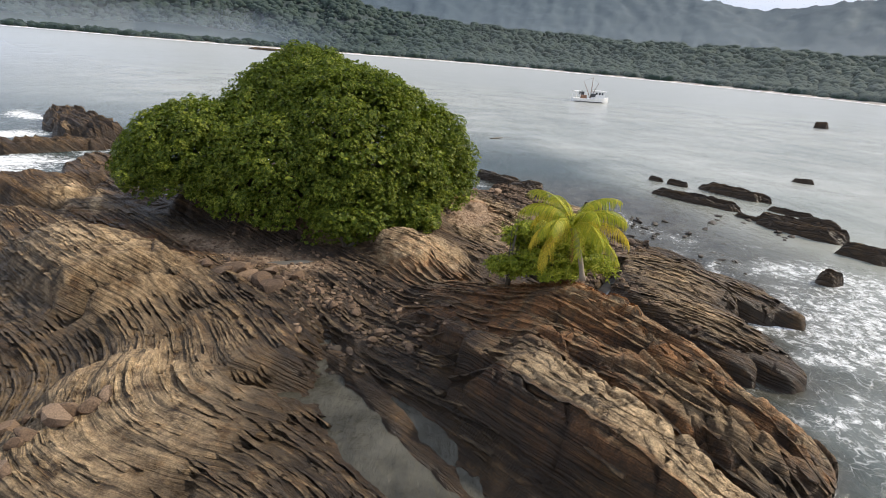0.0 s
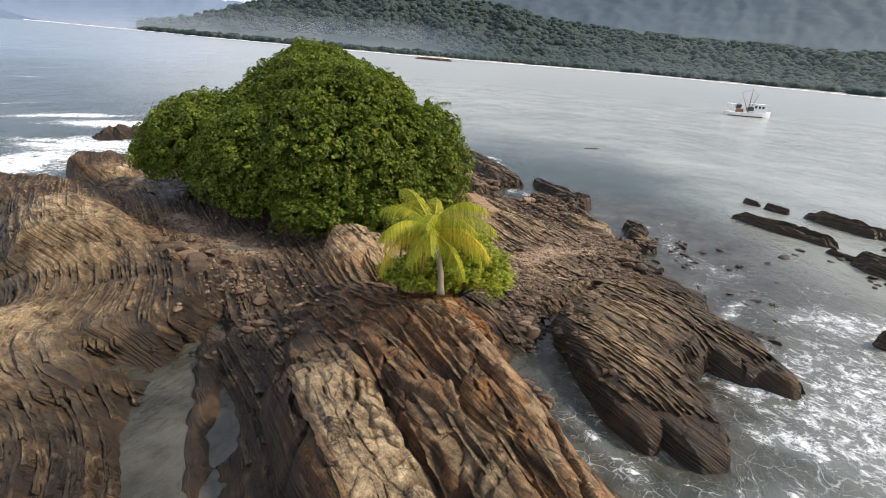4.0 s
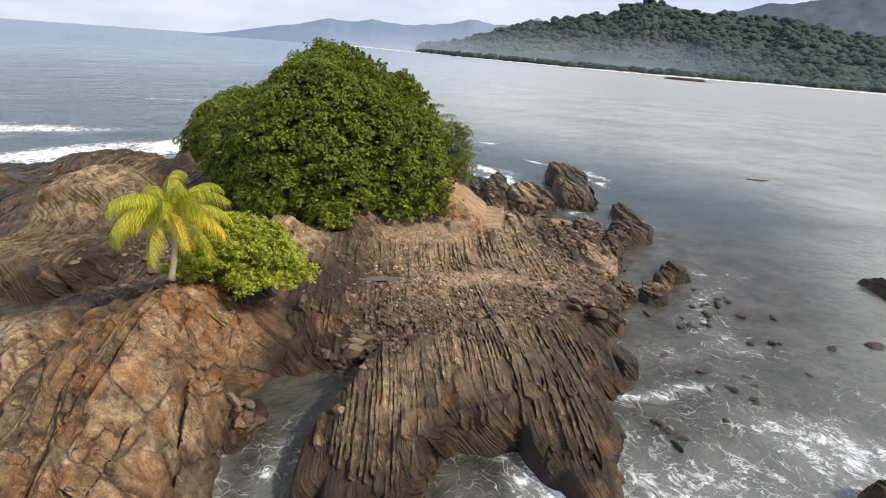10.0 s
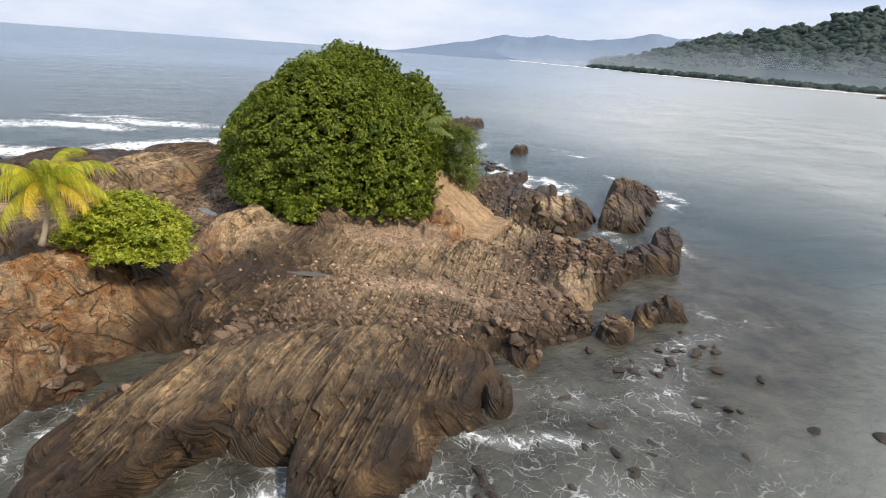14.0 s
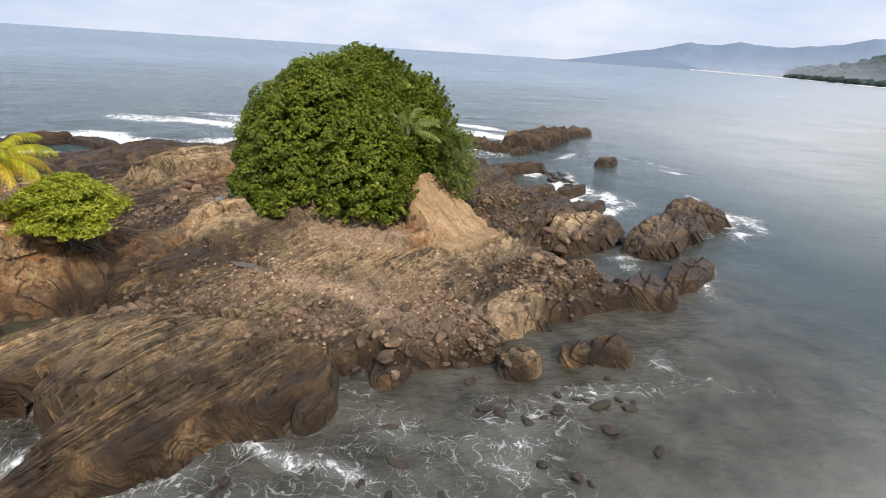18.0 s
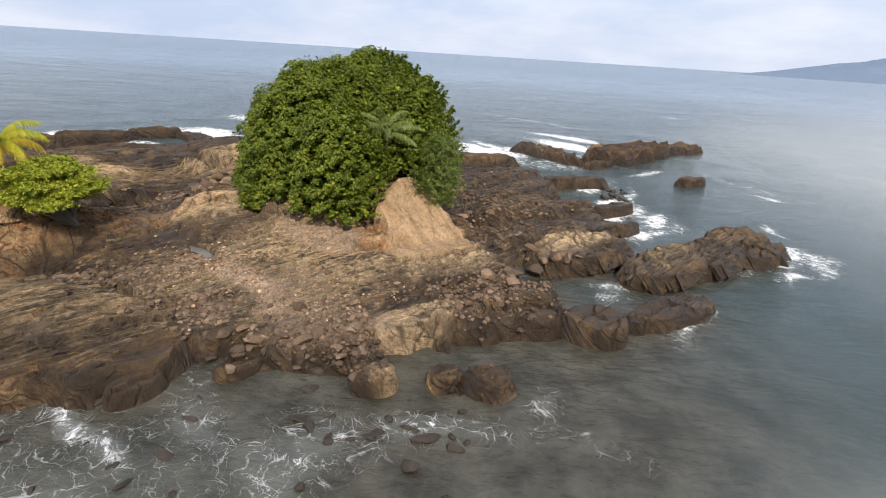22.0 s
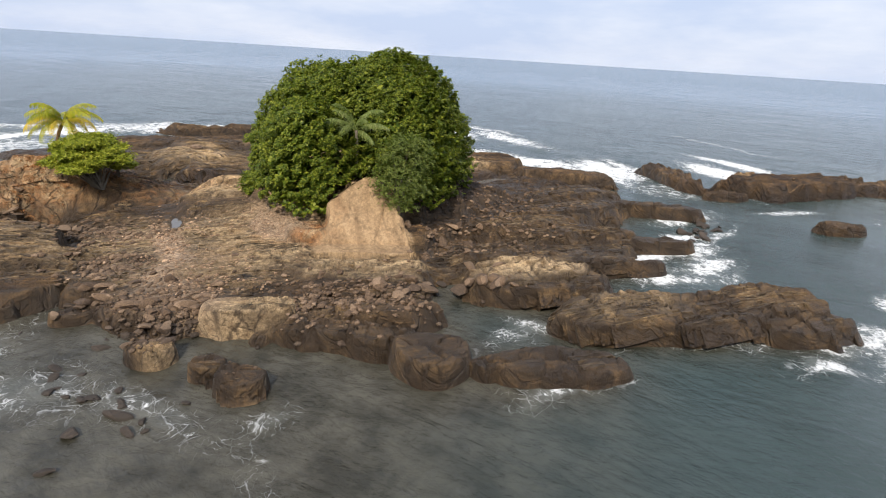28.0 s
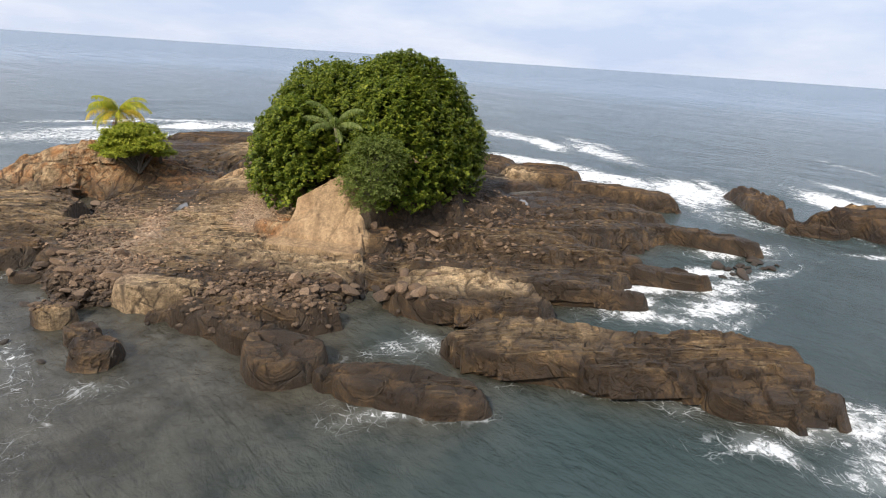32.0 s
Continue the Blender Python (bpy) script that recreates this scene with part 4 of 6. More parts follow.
for (cx, cy, a, b, ang), level in zip(POOLS, LEVEL):
    bm = bmesh.new()
    c, s = math.cos(radians(ang)), math.sin(radians(ang))
    ring = []
    for i in range(28):
        t = 2 * math.pi * i / 28
        r = 1.02 + 0.1 * math.sin(3 * t + cx) + 0.08 * math.sin(5 * t + cy)
        ring.append(bm.verts.new(((cx + r * (a * math.cos(t) * c - b * math.sin(t) * s)) * K, (cy + r * (a * math.cos(t) * s + b * math.sin(t) * c)) * K, (level - 0.05) * K)))
    bm.faces.new(ring)
    tagged(part("tide_pool", bm, POOL), "still shallow tide pool in a hollow of the rock", "tide pool", "tide pools")

# ---- the sea, one sheet to the horizon ----
def spread(lo, hi, step, limit):
    core = list(np.arange(lo, hi, step))
    grow, s = [], step
    while (core[-1] if not grow else grow[-1]) < limit:
        s *= 1.22
        grow.append((core[-1] if not grow else grow[-1]) + s)
    back, s = [], step
    while (core[0] if not back else back[-1]) > -limit:
        s *= 1.22
        back.append((core[0] if not back else back[-1]) - s)
    return np.array(back[::-1] + core + grow)


def build_sea():
    sx, sy = spread(-56.0, 34.0, 0.3, 2750.0), spread(-24.0, 74.0, 0.3, 2750.0)
    X, Y = np.meshgrid(sx, sy)
    inside = (X > -29.5) & (X < 16.5) & (Y > -1.5) & (Y < 54.5)
    i = np.clip(((X + 30.0) / STEP).astype(int), 0, len(gx) - 1)
    j = np.clip(((Y + 2.0) / STEP).astype(int), 0, len(gy) - 1)
    bottom = np.where(inside, GH[j, i], -1.3)
    # nearness of rock, softened by repeated averaging
    rock = (bottom > -0.25).astype(float)
    near, wide = rock.copy(), rock.copy()
    for k in range(26):
        for arr, n in ((near, 6), (wide, 26)):
            if k < n:
                arr[1:-1, 1:-1] = (arr[1:-1, 1:-1] + arr[:-2, 1:-1] + arr[2:, 1:-1] + arr[1:-1, :-2] + arr[1:-1, 2:]) / 5
    patchy = 0.5 + 0.5 * fbm(X * 0.35, Y * 0.35, 4, 3)
    exposed = np.maximum.reduce([blob(X, Y, -27, 18, 9, 26, 15, 0.6), blob(X, Y, -22, -4, 22, 8, -30, 0.6), 0.8 * blob(X, Y, -34, 50, 16, 16, 0, 0.7)])
    lively = np.maximum.reduce([blob(X, Y, 13.5, 21.5, 5.5, 7.5, -10, 0.6), blob(X, Y, 10.5, 17.0, 4.0, 3.0, 0, 0.6), 0.35 * blob(X, Y, 15, 32, 4, 8, 10, 0.6), 0.5 * blob(X, Y, -11, 45, 8, 3, -20, 0.6)])
    foam = near * (0.22 + 0.85 * exposed + 0.45 * lively) + wide * (0.30 * exposed + 0.24 * lively)
    foam = foam * (0.4 + 1.0 * patchy) + 0.12 * lively * patchy

    foam = foam * (1 - 0.9 * blob(X, Y, -2.2, 12.6, 6.0, 4.0, -40, 0.3))

    def streak(cx, cy, a, b, ang, power):
        nonlocal foam
        foam = np.maximum(foam, power * blob(X + 0.9 * fbm(X * 0.3, Y * 0.3, 3, 5), Y + 0.9 * fbm(X * 0.3, Y * 0.3, 3, 6), cx, cy, a, b, ang, 0.7))

    streak(8.8, 15.8, 1.7, 0.6, -50, 0.75)        # surge in the gully below the palm
    streak(13.8, 18.2, 2.0, 0.9, -30, 0.9)
    streak(14.4, 21.0, 0.8, 1.6, 0, 0.95)
    streak(13.3, 25.6, 2.6, 0.6, 60, 0.85)
    streak(15.6, 27.5, 1.6, 3.5, 10, 0.35)
    streak(17.0, 20.0, 4.2, 5.0, 0, 0.84)
    streak(19.0, 30.0, 3.5, 5.0, 10, 0.35)
    streak(14.5, 22.0, 1.4, 2.4, 20, 0.7)
    streak(19.5, 27.0, 4.6, 2.2, 5, 0.86)
    streak(-29.0, 37.0, 4.0, 1.3, 45, 1.0)
    streak(16.3, 18.5, 1.8, 3.4, 0, 0.7)
    streak(21.0, 28.5, 3.5, 1.2, 20, 0.6)
    streak(2.0, -8.0, 13.0, 5.5, -20, 0.9)
    streak(-18.0, -9.0, 13.0, 4.5, -35, 0.95)
    streak(12.2, 38.3, 3.0, 0.3, 75, 0.4)
    streak(-9.0, 43.4, 3.0, 0.8, -38, 1.1)
    streak(-12.5, 46.0, 3.0, 1.0, -30, 0.95)
    streak(13.6, 26.5, 2.0, 3.0, 0, 0.48)
    streak(13.6, 31.4, 1.6, 2.0, -10, 0.66)
    streak(-29.0, 33.0, 4.0, 7.0, 20, 0.95)
    streak(-27.5, 42.0, 3.0, 4.0, 0, 0.75)
    streak(-4.8, 53.6, 2.6, 0.8, -20, 0.9)        # white water between the northern slabs
    streak(-7.2, 45.6, 2.8, 0.8, -42, 1.0)
    streak(-15.5, 44.5, 3.0, 0.6, -25, 0.7)
    streak(3.2, 41.4, 1.6, 0.7, -35, 0.7)
    streak(-6.2, 52.4, 1.6, 0.9, -30, 0.85)
    streak(-44.0, 20.0, 9.0, 3.0, 60, 1.0)        # breakers on the open side
    streak(-50.0, 15.0, 7.0, 1.5, 70, 0.9)
    streak(-28.5, 21.0, 1.8, 9.0, 8, 1.0)
    streak(-25.0, 33.5, 2.4, 1.2, -20, 0.95)
    streak(-20.0, -7.0, 12.0, 1.8, -35, 1.0)
    streak(-22.0, 5.0, 5.0, 1.4, 60, 1.0)
    streak(-37.0, 36.5, 4.0, 1.6, 45, 1.0)
    streak(-16.0, 46.5, 5.0, 0.7, -10, 0.9)
    streak(-9.5, 48.0, 2.5, 0.6, -20, 0.8)
    streak(-44.0, 7.0, 3.0, 7.0, -10, 0.95)
    streak(-5.0, -17.0, 14.0, 1.8, -15, 0.95)
    streak(-34.0, 37.0, 5.0, 1.3, 35, 1.0)
    streak(-32.0, 46.5, 4.5, 0.9, 35, 0.8)
    streak(8.6, 8.8, 3.4, 1.2, -35, 0.6)
    streak(13.5, 14.0, 3.5, 3.0, 0, 0.78)
    streak(-25.0, 58.0, 9.0, 0.7, 35, 0.55)
    streak(-86.0, 73.0, 6.0, 1.2, 55, 0.9)
    streak(-66.0, 40.0, 10.0, 0.9, 50, 0.85)
    streak(-60.0, 46.0, 8.0, 0.8, 55, 0.75)
    streak(-47.0, 46.0, 7.0, 2.2, 55, 1.05)
    streak(-79.0, 36.0, 3.0, 0.8, 40, 0.7)
    streak(19.0, 22.0, 5.0, 4.5, 10, 0.86)
    streak(23.0, 24.5, 6.0, 5.0, 0, 0.84)
    streak(-7.2, 43.7, 2.4, 0.9, -45, 1.1)
    streak(-14.2, 44.4, 2.8, 0.9, -30, 1.1)
    streak(1.2, 42.4, 2.2, 0.6, -58, 0.8)
    streak(-21.0, 58.0, 2.5, 0.8, 40, 0.9)
    streak(-10.5, 54.5, 1.6, 0.5, 10, 0.9)
    streak(-6.0, -12.0, 13.0, 2.6, -8, 1.1)
    streak(-18.0, -5.0, 6.0, 2.6, -40, 1.1)
    streak(-43.0, 13.0, 7.0, 2.2, 60, 1.1)
    streak(-19.0, 44.2, 3.6, 1.1, -28, 1.05)
    streak(-10.5, 46.6, 2.6, 1.0, -35, 1.05)
    streak(-4.6, 51.4, 2.2, 0.9, -40, 1.0)
    streak(-31.0, 20.0, 2.4, 8.0, 10, 1.05)
    streak(20.0, 60.0, 9.0, 0.5, 10, 0.35)
    streak(-33.0, 36.0, 6.0, 4.0, 40, 1.1)
    streak(-31.0, 29.0, 3.0, 6.0, 10, 1.1)
    streak(-40.0, 45.0, 7.0, 3.0, 45, 1.1)
    streak(-31.0, 46.6, 5.0, 1.1, -43, 1.05)
    streak(-45.0, 57.0, 5.0, 1.6, -43, 1.0)
    streak(-27.0, 50.5, 4.0, 0.8, -43, 0.9)
    streak(-30.0, 8.0, 3.0, 9.0, -20, 1.1)        # surf along the whole western side
    streak(-25.0, -4.0, 9.0, 3.0, -45, 1.1)
    streak(-1.0, 47.6, 3.2, 0.35, -52, 0.75)      # thin wash at the feet of the northern slabs
    streak(4.6, 43.8, 1.8, 0.4, -60, 0.9)
    streak(-5.6, 52.6, 2.2, 0.6, -50, 1.0)
    streak(11.8, 34.6, 0.4, 2.0, 0, 0.7)
    streak(12.4, 29.0, 0.7, 1.9, -35, 0.62)        # surge over the stony beach
    streak(12.4, 34.8, 0.9, 2.8, 15, 0.6)
    streak(10.9, 37.6, 0.9, 0.6, 0, 0.65)
    streak(3.3, 45.2, 1.0, 0.4, -55, 1.1)
    streak(-2.4, 51.2, 1.4, 0.5, -55, 1.0)
    shallow = np.clip(1.6 * wide + 0.85 * blob(X, Y, 13.5, 28.0, 7.0, 12.0, 0, 0.7) + 0.7 * blob(X, Y, 9.0, 39.5, 6.5, 7.0, 0, 0.7), 0, 1) * (1 - 0.75 * exposed)
    dist = np.hypot(X, Y)
    calm = np.exp(-dist / 160.0)
    z = 0.10 * calm * fbm(X * 0.11 + 4, Y * 0.17, 3, 12) + 0.05 * calm * np.clip(foam, 0, 1) * fbm(X * 1.2, Y * 1.2, 2, 31) + 0.22 * calm * exposed * fbm(X * 0.22, Y * 0.22, 3, 15)
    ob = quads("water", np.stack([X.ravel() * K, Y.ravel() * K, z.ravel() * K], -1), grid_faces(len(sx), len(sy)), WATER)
    attribute(ob, "foam", np.clip(foam, 0, 1.2))
    attribute(ob, "shallow", shallow)
    ang = np.degrees(np.arctan2(-(X + 6), Y - 24))          # the sheltered bay lies north and east
    # mask of the bay's pale water, murk and painted reflection together
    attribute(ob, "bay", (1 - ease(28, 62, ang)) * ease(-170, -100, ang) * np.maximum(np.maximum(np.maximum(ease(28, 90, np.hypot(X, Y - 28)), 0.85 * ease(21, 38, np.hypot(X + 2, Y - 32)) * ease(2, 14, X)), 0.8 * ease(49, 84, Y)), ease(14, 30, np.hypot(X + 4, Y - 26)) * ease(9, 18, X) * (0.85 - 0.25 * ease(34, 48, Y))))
    attribute(ob, "sheltered", (1 - ease(28, 62, ang)) * ease(-170, -100, ang) * ease(18, 36, np.hypot(X + 1, Y - 32)))
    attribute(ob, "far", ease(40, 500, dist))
    tagged(ob, "grey-green murky sea with lacy white foam round the rocks", "sea", kind="structure")


build_sea()

# ---- the far coast: beach, forested hills, blue mountains, mist ----
def polar(az, r):
    a = np.radians(az)
    return -np.sin(a) * r, np.cos(a) * r


def shore_range(az):
    return np.interp(az, [-75, -40, -20, 0, 20, 30, 40, 50, 60, 66], [260, 360, 480, 580, 580, 640, 800, 1250, 2000, 2500]) * K


def hills(name, az0, az1, step, crest, reach, depth, rows, seed, rough, material, label):
    """A range of hills seen from the sea. crest(az): degrees above the horizon; reach(az): metres to its foot; depth: crest's range over the foot's."""
    az = np.arange(az0, az1 + step, step)
    k = np.linspace(0, 1.0, rows)
    A, T = np.meshgrid(az, k)
    R = reach(A) * (1 + (depth - 1) * T)
    rise = np.tan(np.radians(crest(A))) * reach(A) * depth + EYE
    lumps = fbm(A * 0.5 + seed, T * 4.0, 5, seed, 0.6)
    prof = T ** 1.25
    Z = np.where(T > 0, 1.0, 0) + rise * np.clip(prof + rough * lumps * T * (1.15 - T), 0, 1.3) + rise * 0.02 * T * fbm(A * 1.2, T * 14.0 + seed, 4, seed + 9, 0.65)
    X, Y = polar(A, R)
    ob = quads(name, np.stack([X.ravel(), Y.ravel(), Z.ravel()], -1), grid_faces(len(az), rows)[:, ::-1], material)
    tagged(ob, label, "hills", kind="structure")
    return A, R, Z


def crest_near(a):
    return np.interp(a, [-75, -45, -32, -15, 0, 8, 14, 18, 21, 24, 27, 29, 33, 38, 42, 46], [2.0, 2.0, 1.9, 2.0, 2.6, 3.3, 4.2, 4.3, 4.7, 5.2, 4.4, 3.9, 3.2, 2.0, 0.8, 0.2])


def crest_blue(a):
    return np.interp(a, [-75, -45, -32, -29, -26, -21, -15, -9, 0, 8, 14, 19, 22, 24], [6.0, 6.6, 6.2, 5.5, 5.4, 5.9, 6.6, 6.8, 6.6, 6.2, 5.6, 4.5, 2.5, 0.3])


def crest_pale(a):
    return np.interp(a, [26, 33, 35, 37, 39, 41, 44, 47, 49, 51, 53, 55, 58, 61, 64, 68], [2.0, 3.0, 3.45, 2.5, 2.55, 2.9, 2.3, 1.9, 2.0, 2.2, 1.8, 1.95, 1.3, 0.75, 0.15, -0.5])


hills("backdrop_far_ranges", 26, 68, 0.2, crest_pale, lambda a: 2600 + 0 * a, 1.5, 14, 51, 0.10, HILL_PALE_HAZED, "pale blue far mountain ranges in the haze")
hills("backdrop_blue_mountain", -75, 24, 0.3, crest_blue, lambda a: 1500 + 0 * a, 1.9, 40, 31, 0.10, HILL_BLUE_HAZED, "dark blue-green forested mountain behind the coast")
HA, HR, HZ = hills("backdrop_coast_hills", -75, 46, 0.25, crest_near, lambda a: shore_range(a) + 14, 1.7, 50, 11, 0.30, FOREST_FLOOR, "forested coastal hills behind the beach")


def clump(seed, n=1):
    """A rough little crown: an icosahedron pushed in and out."""
    bm = bmesh.new()
    bmesh.ops.create_icosphere(bm, subdivisions=n, radius=1.0)
    r = random.Random(seed)
    for v in bm.verts:
        v.co *= 0.75 + 0.5 * r.random()
    co = np.array([v.co[:] for v in bm.verts])
    fa = np.array([[v.index for v in f.verts] for f in bm.faces])
    bm.free()
    return co, fa


def scatter_shapes(name, shapes, places, sizes, material, parent=None, squash=1.0, smooth=True):
    """Many small shapes joined in one mesh."""
    vs, fs, base = [], [], 0
    for i, (p, s) in enumerate(zip(places, sizes)):
        co, fa = shapes[i % len(shapes)]
        a = rng.random() * 6.283
        c, sn = math.cos(a), math.sin(a)
        q = co @ np.array([[c, sn, 0], [-sn, c, 0], [0, 0, 1]]) * (np.asarray(s) * np.array([1, 1, squash]))
        vs.append(q + p)
        fs.append(fa + base)
        base += len(co)
    return quads(name, np.concatenate(vs), np.concatenate(fs), material, parent, smooth)


def build_forest():
    pts, size = [], []
    rows, cols = HA.shape
    for k in range(15000):
        t = rng.random() ** 1.5
        j, i = min(int(t * (rows - 1)), rows - 2), rng.integers(0, cols - 1)
        f, g = rng.random(), rng.random()
        r = HR[j, i] + (HR[j + 1, i] - HR[j, i]) * f
        z = HZ[j, i] + (HZ[j + 1, i] - HZ[j, i]) * f
        a = HA[j, i] + (HA[j, i + 1] - HA[j, i]) * g
        x, y = polar(a, r)
        s = (4.2 + 6.0 * rng.random() ** 1.5) * (r / 1000.0) ** 0.5
        pts.append((float(x), float(y), float(z) + 0.35 * s))
        size.append(s)
    ob = scatter_shapes("coastal_forest", [clump(i) for i in range(8)], pts, size, FOREST, squash=0.75, smooth=True)
    tagged(ob, "dense green rainforest canopy on the hills", "forest", kind="stuff")


build_forest()


def build_beach():
    az = np.arange(-75, 66, 0.5)
    wob = 1 + 0.004 * np.sin(az * 0.9) + 0.003 * np.sin(az * 2.3)
    r = shore_range(az) * wob
    rings = [(0.985, -0.6), (0.992, 0.5), (1.02, 2.2), (1.05, 2.4)]
    v, n = [], len(az)
    for k, z in rings:
        x, y = polar(az, r * k)
        v.append(np.stack([x, y, np.full(n, z)], -1))
    ob = quads("beach", np.concatenate(v), grid_faces(n, len(rings))[:, ::-1], SAND)
    tagged(ob, "long pale sandy beach along the far coast", "beach", kind="structure")
    x0, y0 = polar(az, r * 0.978)
    x1, y1 = polar(az, r * 0.987)
    surf = Nodes("white_surf")
    g = surf.noise(surf.pos(), 0.05, 4.0)
    surf.set(Base_Color=surf.mix(g, (0.75, 0.77, 0.78), (0.9, 0.9, 0.9)), Roughness=0.8)
    crest = quads("surf", np.concatenate([np.stack([x0, y0, np.full(n, 0.25)], -1), np.stack([x1, y1, (0.0007 + 0.0004 * np.sin(az * 7)) * r], -1)]), grid_faces(n, 2)[:, ::-1], surf.m)
    tagged(crest, "white line of surf on the far beach", "surf", kind="structure")


build_beach()


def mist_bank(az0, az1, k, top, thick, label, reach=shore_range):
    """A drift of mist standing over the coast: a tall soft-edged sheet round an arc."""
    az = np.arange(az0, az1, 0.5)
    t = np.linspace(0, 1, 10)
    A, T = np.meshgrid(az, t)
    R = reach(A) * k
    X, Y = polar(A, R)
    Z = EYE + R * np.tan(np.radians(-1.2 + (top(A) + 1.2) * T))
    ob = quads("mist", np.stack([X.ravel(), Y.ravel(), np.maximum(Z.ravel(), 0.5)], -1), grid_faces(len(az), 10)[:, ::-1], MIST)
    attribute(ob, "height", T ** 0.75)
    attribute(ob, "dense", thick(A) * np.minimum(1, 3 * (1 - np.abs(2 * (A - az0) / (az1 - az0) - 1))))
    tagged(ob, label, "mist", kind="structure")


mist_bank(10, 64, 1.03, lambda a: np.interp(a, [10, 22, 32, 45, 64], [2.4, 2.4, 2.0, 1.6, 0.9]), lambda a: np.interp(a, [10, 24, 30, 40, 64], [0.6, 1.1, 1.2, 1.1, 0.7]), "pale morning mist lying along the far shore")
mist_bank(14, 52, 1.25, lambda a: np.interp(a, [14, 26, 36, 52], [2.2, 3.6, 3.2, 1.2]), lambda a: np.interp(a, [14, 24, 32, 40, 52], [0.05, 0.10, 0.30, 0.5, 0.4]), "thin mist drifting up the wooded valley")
# aerial haze added as pale see-through sheets before coast, mountain and horizon
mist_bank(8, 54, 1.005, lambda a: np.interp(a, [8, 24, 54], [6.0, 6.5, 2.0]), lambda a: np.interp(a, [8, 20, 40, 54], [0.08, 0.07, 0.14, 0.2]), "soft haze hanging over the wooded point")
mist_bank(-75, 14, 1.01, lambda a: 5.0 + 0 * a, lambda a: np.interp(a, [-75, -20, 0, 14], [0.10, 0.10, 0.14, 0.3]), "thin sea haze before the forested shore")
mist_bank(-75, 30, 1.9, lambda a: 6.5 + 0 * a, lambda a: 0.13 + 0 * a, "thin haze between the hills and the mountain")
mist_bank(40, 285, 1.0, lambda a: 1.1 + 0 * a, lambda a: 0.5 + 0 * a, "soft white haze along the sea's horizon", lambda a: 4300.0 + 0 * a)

# ---- the great tree ----
def leaf_star(n, length, width, droop, seed):
    """A whorl of n leaves round a twig's end, as verts and quads."""
    r = random.Random(seed)
    v, f = [], []
    for i in range(n):
        a = 2 * math.pi * (i + 0.5 * r.random()) / n
        up = r.uniform(0.05, 0.75)
        ln = length * r.uniform(0.7, 1.15)
        d = np.array([math.cos(a), math.sin(a), 0])
        side = np.array([-math.sin(a), math.cos(a), 0])
        b = len(v)
        for t, w in ((0.08, 0.15), (0.6, 1.0), (1.0, 0.2)):
            c = d * ln * t * math.cos(up) + np.array([0, 0, ln * (t * math.sin(up) - droop * t * t)])
            v += [c - side * width * w * 0.5, c + side * width * w * 0.5 + np.array([0, 0, 0.02])]
        f += [(b, b + 1, b + 3, b + 2), (b + 2, b + 3, b + 5, b + 4)]
    return np.array(v), np.array(f)


def leaf_sprig(n, length, width, seed):
    """A whorl of n small pointed leaves, one quad each."""
    r = random.Random(seed)
    v, f = [], []
    for i in range(n):
        a = 2 * math.pi * (i + 0.6 * r.random()) / n
        up, ln = r.uniform(-0.1, 0.8), length * r.uniform(0.7, 1.2)
        d, side = np.array([math.cos(a), math.sin(a), 0]), np.array([-math.sin(a), math.cos(a), 0])
        rise = np.array([0, 0, math.sin(up)])
        b = len(v)
        v += [0.06 * ln * d, ln * (0.55 * d * math.cos(up) + 0.6 * rise) - side * width * 0.5, ln * (d * math.cos(up) + 0.8 * rise), ln * (0.55 * d * math.cos(up) + 0.6 * rise) + side * width * 0.5]
        f.append((b, b + 1, b + 2, b + 3))
    return np.array(v), np.array(f)


def place_stars(name, stars, places, normals, sizes, material, parent, label=""):
    vs, fs, base = [], [], 0
    for i, (p, nrm, s) in enumerate(zip(places, normals, sizes)):
        co, fa = stars[i % len(stars)]
        m = np.array(Vector(nrm).to_track_quat("Z", "Y").to_matrix())
        a = rng.random() * 6.283
        c, sn = math.cos(a), math.sin(a)
        q = co @ np.array([[c, sn, 0], [-sn, c, 0], [0, 0, 1]])
        vs.append(q @ m.T * s + p)
        fs.append(fa + base)
        base += len(co)
    ob = quads(name, np.concatenate(vs), np.concatenate(fs), material, parent)
    if label:
        ob["label"] = label
    return ob


def limb(bm, points, radii, sides=8):
    """A tapered round limb through points."""
    rings = []
    for i, (p, r) in enumerate(zip(points, radii)):
        d = (Vector(points[min(i + 1, len(points) - 1)]) - Vector(points[max(i - 1, 0)])).normalized()
        q = d.to_track_quat("Z", "Y")
        rings.append([bm.verts.new(Vector(p) + q @ Vector((r * math.cos(2 * math.pi * k / sides), r * math.sin(2 * math.pi * k / sides), 0))) for k in range(sides)])
    for a, b in zip(rings, rings[1:]):
        for k in range(sides):
            bm.faces.new((a[k], a[(k + 1) % sides], b[(k + 1) % sides], b[k]))
    bm.faces.new(rings[0][::-1])
    bm.faces.new(rings[-1])


